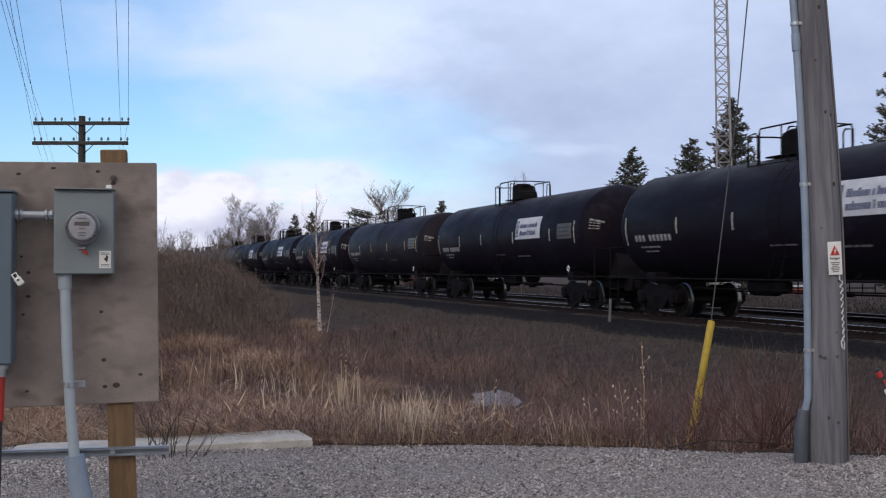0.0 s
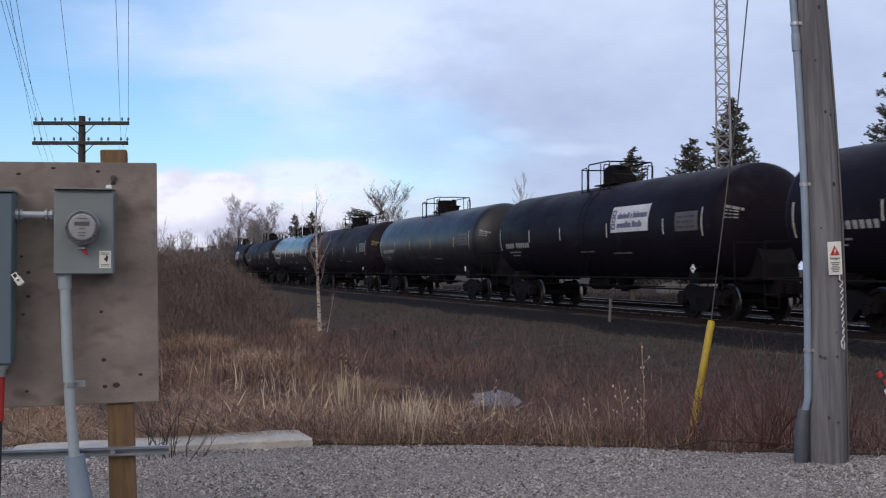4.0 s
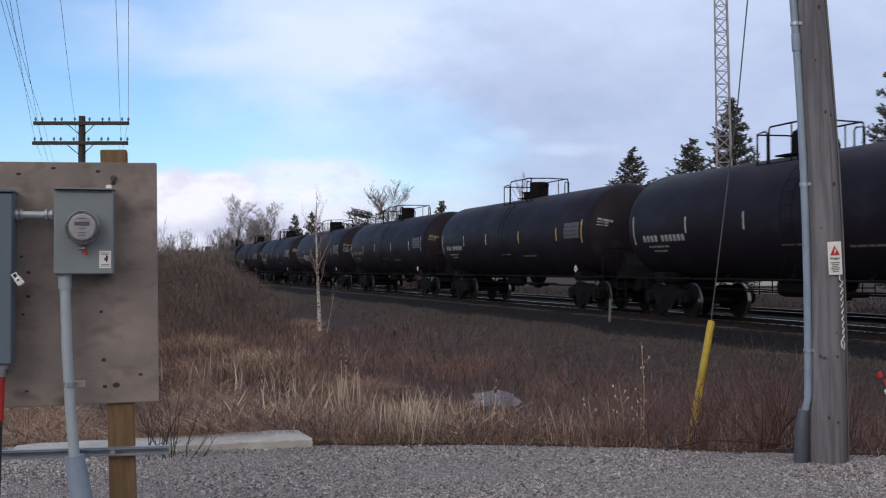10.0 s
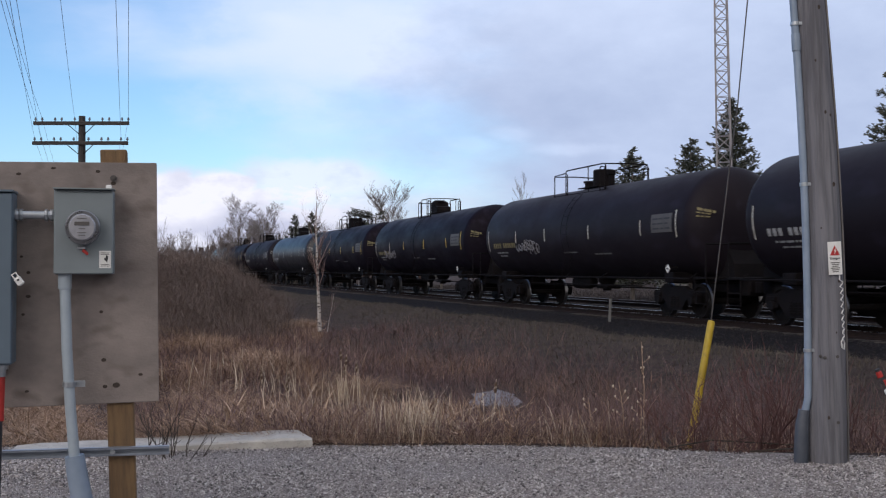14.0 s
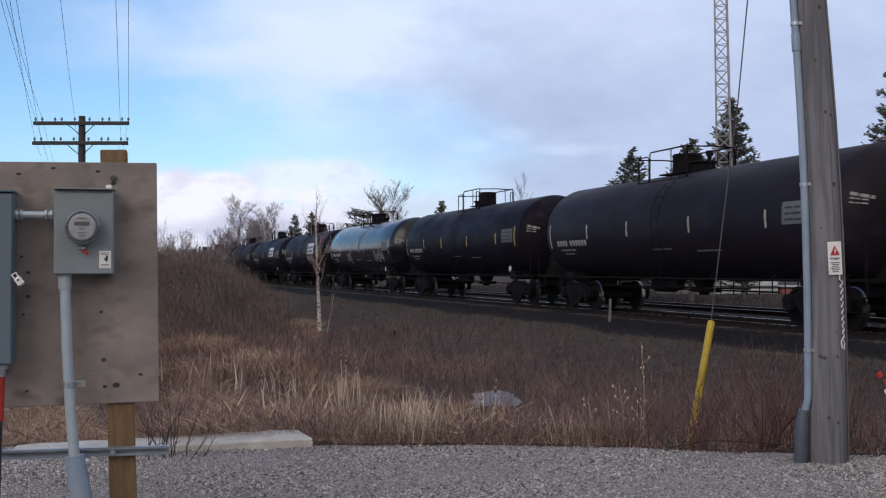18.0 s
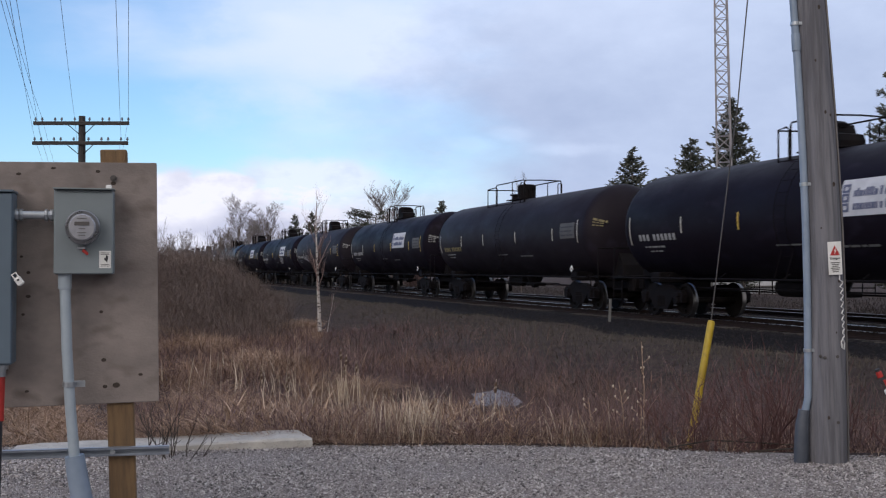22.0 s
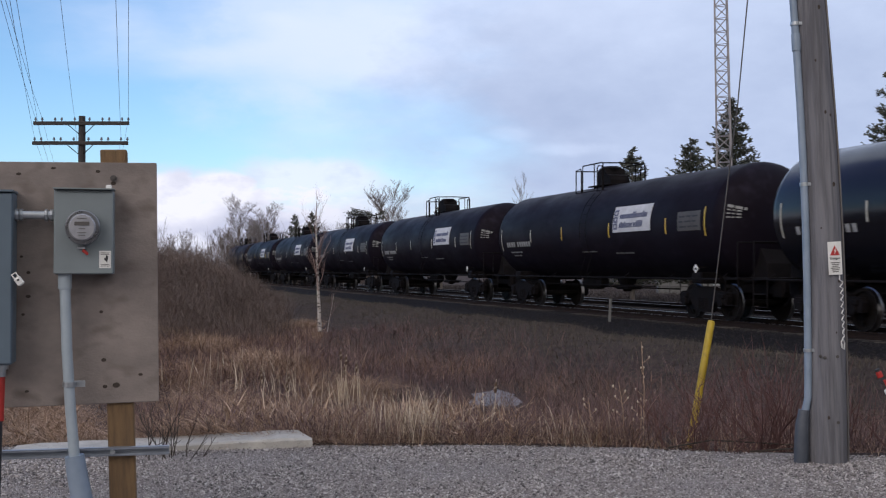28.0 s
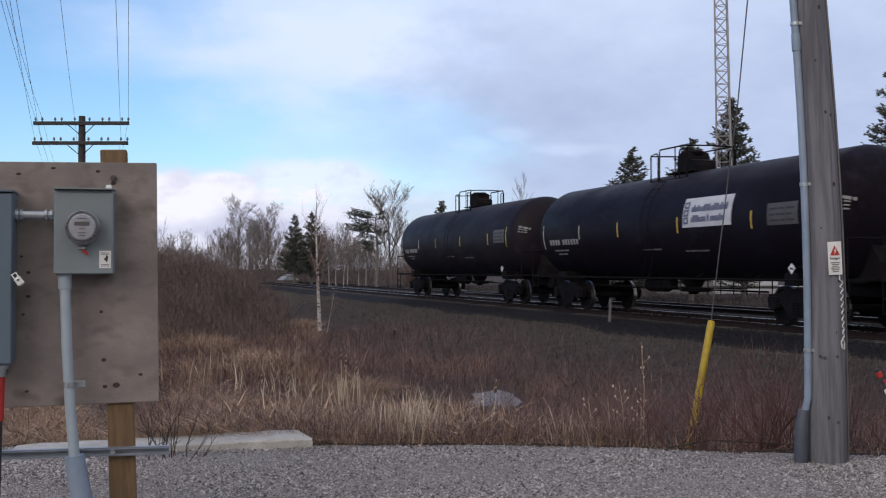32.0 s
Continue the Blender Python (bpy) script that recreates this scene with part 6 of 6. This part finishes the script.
def grow_trees():
    R = random.Random
    # right of the mast and beyond the second track
    for x, y, h, r, k, lab in ((9.78, 57.0, 7.85, 2.6, 1, "dark green spruce tree beyond the railway"), (12.80, 57.0, 8.45, 2.75, 2, "slender dark green spruce beyond the railway"),
                               (23.54, 90.0, 9.2, 2.25, 3, "tall dark green spruce behind the radio mast"), (17.55, 42.0, 10.3, 2.2, 4, "big dark green spruce beyond the tracks"), (16.3, 60.0, 7.4, 1.2, 8, "dark green spruce beyond the railway"),
                               (-14.1, 105.0, 6.9, 1.5, 5, "snow-dusted dark spruce by the far woods"), (-12.6, 106.0, 7.2, 1.75, 6, "broad dark spruce by the far woods"), (-0.12, 85.0, 6.9, 2.0, 7, "dark conifer beyond the railway")):
        spruce_tree(pose(x, y, -0.35) @ Matrix.Diagonal((1.7, 1.7, 1.7, 1) if k == 3 else (1, 1, 1, 1)), R(k), h, r, lab, group="conifers beyond the railway", gap=0.16 if x > 0 else 0.42, base=0.14 if x > 0 else 0.2)
    bare_tree("bare_tree", "slim leafless tree beyond the railway", pose(4.95, 70.0, -0.35), R(33), M["bark_far"], M["twig_pale"], "bare trees", height=5.9, spread=0.7, levels=3, first=0.5, kids=(9, 5, 4), r0=0.009, up=0.8, least=0.007)
    pine_tree(pose(-5.3, 88.0, -0.35), R(21))
    bare_tree("bare_tree", "leafless spreading tree beyond the railway", pose(-4.3, 92.0, -0.35), R(31), M["bark_far"], M["twig_pale"], "bare trees", height=7.0, spread=1.1, levels=3, first=0.28, kids=(16, 11, 9), r0=0.016, up=0.75, least=0.009)
    kinds = [bare_tree("bare_tree", "leafless grey tree in the far woods", pose(-24.1, 130.0, -0.35), R(41), M["bark_far"], M["twig_pale"], "bare trees", height=8.3, spread=1.05, levels=3, first=0.25, kids=(13, 10, 9), r0=0.016, up=0.6, least=0.0095),
             bare_tree("bare_tree", "leafless grey tree in the far woods", pose(-21.5, 133.0, -0.35), R(42), M["bark_far"], M["twig_pale"], "bare trees", height=6.4, spread=0.85, levels=3, first=0.2, kids=(13, 10, 9), r0=0.015, up=0.62, least=0.0095),
             bare_tree("bare_tree", "leafless many-branched tree in the far woods", pose(-22.8, 131.0, -0.35), R(43), M["bark_far"], M["twig_pale"], "bare trees", height=6.2, spread=1.05, levels=3, first=0.15, kids=(13, 10, 9), r0=0.015, up=0.7, least=0.0095)]
    rnd = R(44)
    for x, h in ((-26.0, 0.85), (-29.5, 0.6), (-31.0, 0.55), (-19.6, 0.9), (-18.2, 0.85), (-25.4, 0.8), (-33.5, 0.42), (-16.8, 0.7), (-13.2, 0.7), (-11.6, 0.72), (-10.0, 0.7), (-8.6, 0.72), (-14.8, 0.7), (-20.6, 0.72)):
        copy_thing(rnd.choice(kinds), Matrix.Translation((x, rnd.uniform(122, 138), -0.35)) @ Matrix.Rotation(rnd.uniform(0, 6.28), 4, "Z") @ Matrix.Diagonal((h, h, h, 1)))
    bare_tree("bare_tree", "leafless tree behind the meter board", pose(-15.2, 60.0, -0.35), R(45), M["bark_far"], M["twig_pale"], "bare trees", height=3.5, spread=0.5, levels=4, first=0.2, kids=(10, 6, 5, 4), r0=0.012)
    # pale thin trunks at the wood's edge
    slim = bare_tree("birch_tree", "thin pale birch at the edge of the far woods", pose(-9.2, 95.0, -0.35), R(51), M["birch"], M["bark_far"], "pale birches", height=4.8, spread=0.4, levels=3, first=0.4, kids=(12, 6, 4), r0=0.007)
    for x, y, h, lean in ((-8.4, 93, 0.9, -6), (-8.0, 92, 0.85, -10), (-10.0, 97, 1.0, 3), (-6.3, 90, 0.95, -4), (-5.4, 90, 1.0, 4), (-7.2, 94, 0.8, 6)):
        copy_thing(slim, pose(x, y, -0.35, 0, lean, rnd.uniform(0, 360)) @ Matrix.Diagonal((h, h, h, 1)))
    # the birch in the field
    b = thing("birch_tree", "slender white-barked birch standing in the weeds", "tree", pose(-3.74, 33.6, -0.5))
    a, c = branch_tree(R(66), 3.9, 0.62, 3, 0.30, (17, 6, 4), 0.0165, 0.50, 0.62, bend=0.045, slim=0.40)
    part("trunk", a, M["birch"], b, smooth=True)
    part("crown", c, M["birch_twig"], b)
    bare_tree("birch_sapling", "thin leaning pale sapling beside the birch", pose(-3.5, 33.5, -0.5, 0, 8, 0), R(64), M["birch"], M["birch_twig"], height=1.25, spread=0.5, levels=3, first=0.2, kids=(8, 4, 3), r0=0.009)
    # shrubs by the lot
    for x, y, n, h, k in ((2.52, 8.72, 46, 0.72, 1), (2.12, 8.85, 30, 0.55, 2), (2.8, 8.7, 16, 0.45, 3), (1.85, 8.95, 18, 0.5, 4), (2.35, 8.62, 16, 0.35, 5), (3.6, 8.6, 14, 0.5, 6), (3.3, 9.1, 14, 0.5, 7)):
        shrub("dogwood_shrub", "leafless red-stemmed shrub at the gravel edge", pose(x, y, float(ground_z(x, y))), R(70 + k), int(n * 0.85), h * 1.12, 1.15, M["twig_red"], 0.0058)
    shrub("bare_shrub", "small leafless dark shrub beside the concrete kerb", pose(-2.0, 8.2, -0.02), R(80), 15, 0.44, 1.2, M["knot"], 0.0055)
    # tall seed stalks
    for x, y, h, k in ((1.56, 9.55, 0.62, 1), (1.76, 9.75, 1.02, 2), (1.68, 9.6, 0.5, 3), (0.35, 10.6, 0.6, 8), (1.35, 10.2, 0.55, 9)):
        rnd = R(90 + k)
        t = thing("seed_stalk", "tall dry weed stalk with pale seed heads", "weed", pose(x, y, float(ground_z(x, y)) - 0.03, 0, rnd.uniform(-5, 5), 0), group="seed stalks")
        part("stem", Shape().tube([(0, 0, 0), (0.02, 0, h * 0.6), (0, 0, h)], [0.004, 0.0035, 0.002], 5), M["straw_pale"], t)
        for j in range(7 if k < 4 else 3):
            side, z = rnd.uniform(-0.075, 0.075), h * (1.0 - 0.075 * j - 0.1 * rnd.random())
            part("side_twig", Shape().tube([(0.01, 0, z - 0.05), (side, 0.01, z)], 0.0022, 4), M["straw_pale"], t)
            part("seed_head", Shape().lathe([(0.003, -0.012), (0.008, -0.005), (0.009, 0.003), (0.004, 0.012)], 6), M["reed"], t, at=pose(side, 0.01, z + 0.006, rnd.uniform(-30, 30), rnd.uniform(-30, 30), 0))
    for x, y, h, k in ((-1.58, 17.0, 0.92, 4), (-1.54, 17.0, 0.84, 5), (-1.31, 17.0, 0.74, 6), (-1.47, 17.1, 0.68, 7), (-2.74, 17.0, 0.60, 10), (-2.38, 17.0, 0.56, 11), (-2.33, 16.8, 0.44, 12), (0.55, 13.0, 0.62, 13)):
        rnd = R(90 + k)
        t = thing("cattail", "dry cattail with a ragged dark seed head", "cattail", pose(x, y, float(ground_z(x, y)) - 0.03, 0, rnd.uniform(-7, 7), 0), group="cattails")
        part("stem", Shape().tube([(0, 0, 0), (0.015, 0, h * 0.6), (0, 0, h + 0.05)], [0.006, 0.005, 0.003], 5), M["reed"], t)
        part("seed_head", Shape().lathe([(0.006, -0.07), (0.017, -0.055), (0.019, 0.0), (0.021, 0.035), (0.014, 0.06), (0.005, 0.07)], 8), M["cattail"], t, "shedding brown seed head", smooth=True, at=pose(0, 0, h - 0.05))
        part("leaf", Shape().tube([(0, 0, 0), (rnd.uniform(-0.05, 0.05), 0.02, h * 0.5), (rnd.uniform(-0.2, 0.2), 0.03, h * rnd.uniform(0.5, 0.8))], [0.008, 0.007, 0.002], 4), M["reed"], t)
    # a dead branch along the gravel edge and broken stems over the ditch
    for x, y, z, pts in ((1.75, 8.62, 0.03, ((0, 0, 0), (0.35, 0.06, 0.05), (0.8, 0.02, 0.03), (1.25, -0.12, 0.02))), (2.35, 8.50, 0.02, ((0, 0, 0), (0.3, -0.05, 0.03), (0.62, -0.02, 0.07)))):
        t = thing("fallen_branch", "thin dark fallen branch lying along the gravel edge", "branch", pose(x, y, z - 0.02))
        part("stem", Shape().tube(pts, [0.008, 0.007, 0.006, 0.004][:len(pts)], 6), M["knot"], t)
        for q, p in ((0.4, (0.1, -0.12, 0.06)), (0.7, (0.14, 0.1, 0.10))):
            m = Vector(pts[1]).lerp(Vector(pts[2]), q)
            part("twig", Shape().tube([m, m + Vector(p)], [0.004, 0.002], 5), M["knot"], t)
    for x, y, dx, h, k in ((0.10, 10.9, 0.42, 0.40, 1), (0.30, 10.6, -0.22, 0.34, 2), (0.05, 10.7, 0.30, 0.22, 3), (0.55, 11.2, -0.45, 0.16, 4)):
        z = float(ground_z(x, y))
        t = thing("broken_stem", "bent bleached stem fallen across the weeds", "stem", pose(x, y, z - 0.02), group="broken stems")
        part("stalk", Shape().tube([(0, 0, 0), (dx * 0.5, 0.02, h * 0.6), (dx, 0.03, h)], [0.010, 0.009, 0.006], 6), M["reed"], t)
    # ice patch in the ditch
    s = Shape()
    rnd = R(99)
    ring = [((0.42 + rnd.uniform(-0.14, 0.1)) * math.cos(a), (1.25 + rnd.uniform(-0.45, 0.25)) * math.sin(a), 0.0) for a in [2 * math.pi * k / 18 for k in range(18)]]
    s.add(ring + [(x, y, -0.08) for x, y, z in ring], [tuple(range(18))] + [(k, k + 18, (k + 1) % 18 + 18, (k + 1) % 18) for k in range(18)])
    solid("water", s, M["water"], "patch of grey ice in the ditch", "ice", pose(0.86, 18.1, -0.715), kind="structure")


# ---- beyond the tracks ----
def build_yard():
    h = thing("house", "small far house with a pale roof among the trees", "house", pose(-15.7, 112, -0.4, 0, 0, 30) @ Matrix.Diagonal((0.72, 0.72, 0.8, 1)))
    part("wall", Shape().box((0, 0, 0.45), (2.2, 2.2, 0.9)), M["bark_far"], h)
    part("roof", Shape().plate([(-1.3, 0.85), (1.3, 0.85), (0, 1.6)], 2.4), M["roof"], h)
    row = thing("block_row", "row of stacked grey concrete blocks beyond the tracks", "blocks", pose(15.0, 75.5, -0.4))
    rnd = random.Random(5)
    for k in range(5):
        for z in (0, 1):
            part("block", Shape().box((0, 0, 0), (0.72, 0.7, 0.58), bevel=0.03), M["panel_light"], row, at=pose(k * 0.76 + rnd.uniform(-0.03, 0.03), rnd.uniform(-0.05, 0.05), 0.29 + z * 0.6))
    sh = thing("white_shed", "long white sided shed with dark windows beyond the tracks", "shed", pose(20.75, 77.5, -0.4))
    part("wall", Shape().box((0, 0, 1.1), (4.5, 3.2, 2.2), bevel=0.02), M["siding"], sh)
    part("roof", Shape().box((0, 0, 2.27), (4.8, 3.5, 0.12), bevel=0.02), M["roof"], sh)
    for k in range(4):
        part("window", Shape().box((-1.7 + k * 0.95, -1.61, 1.35), (0.5, 0.05, 0.5), bevel=0.01), M["window_dark"], sh)
    part("sill", Shape().box((0, -1.63, 0.62), (4.4, 0.08, 0.1), bevel=0.01), M["panel"], sh)
    rd = thing("red_shed", "low red painted shed beyond the tracks", "shed", pose(24.3, 76.5, -0.4))
    part("wall", Shape().box((0, 0, 0.28), (2.1, 2.0, 0.56), bevel=0.02), M["brick_red"], rd)
    part("roof", Shape().box((0, 0, 0.61), (2.3, 2.3, 0.1), bevel=0.02), M["siding"], rd)
    f = thing("pipe_fence", "dark steel pipe fence beyond the second track", "fence", pose(17.5, 73.0, -0.4))
    for k in range(14):
        part("post", Shape().tube([(k * 0.85, 0, -0.1), (k * 0.85, 0, 1.15)], 0.04, 6), M["iron"], f)
    for z in (0.55, 1.1):
        part("bar", Shape().tube([(0, 0, z), (13 * 0.85, 0, z)], 0.04, 6), M["iron"], f)
    # woods behind the lot close the place
    rng = np.random.default_rng(8)
    n = 5200
    a = rng.uniform(math.radians(150), math.radians(395), n)
    r = rng.uniform(42, 52, n)
    x, y = r * np.cos(a), r * np.sin(a) - 4
    ok = (y < -8) | (x < -30)
    ok &= near_side(x, y) > 12
    x, y = x[ok], y[ok]
    P = np.stack([x, y, np.full(len(x), -0.3)], 1)
    V, T = blades(rng, P, np.clip(rng.normal(10.5, 2.2, len(x)), 4, 15), rng.uniform(0.35, 0.8, len(x)), np.abs(rng.normal(0.06, 0.05, len(x))), rng.uniform(0, 0.2, len(x)), 3)
    stuff("wood_behind", "dense leafless wood behind the gravel lot", "woods", V, T, M["bark_far"])


grow_field()
grow_trees()
build_yard()


# ---- how the train moves ----
def motions():
    """Each car rolls along the track; each wheelset turns with the way it has come."""
    times = [0.0, 4.0, 8.0, 12.0, 16.0, 20.0, 24.0, 28.0, 32.0]
    for car, i in TRAIN:
        base = -i * CAR + HALF + NUDGE.get(i, 0.0)
        walk(car, [(t, TRACK @ pose(base + travelled(t), 0, 0)) for t in times])
    spin = [(f / FPS, math.degrees(travelled(f / FPS) / 0.457)) for f in range(0, 32 * FPS + 1)]
    rolls = {}
    for ws, ax, i in WHEELSETS:
        if ax not in rolls:
            rolls[ax] = [(t, pose(ax, 0, 0.457, 0, a % 360, 0)) for t, a in spin]
        walk(ws, rolls[ax])


motions()
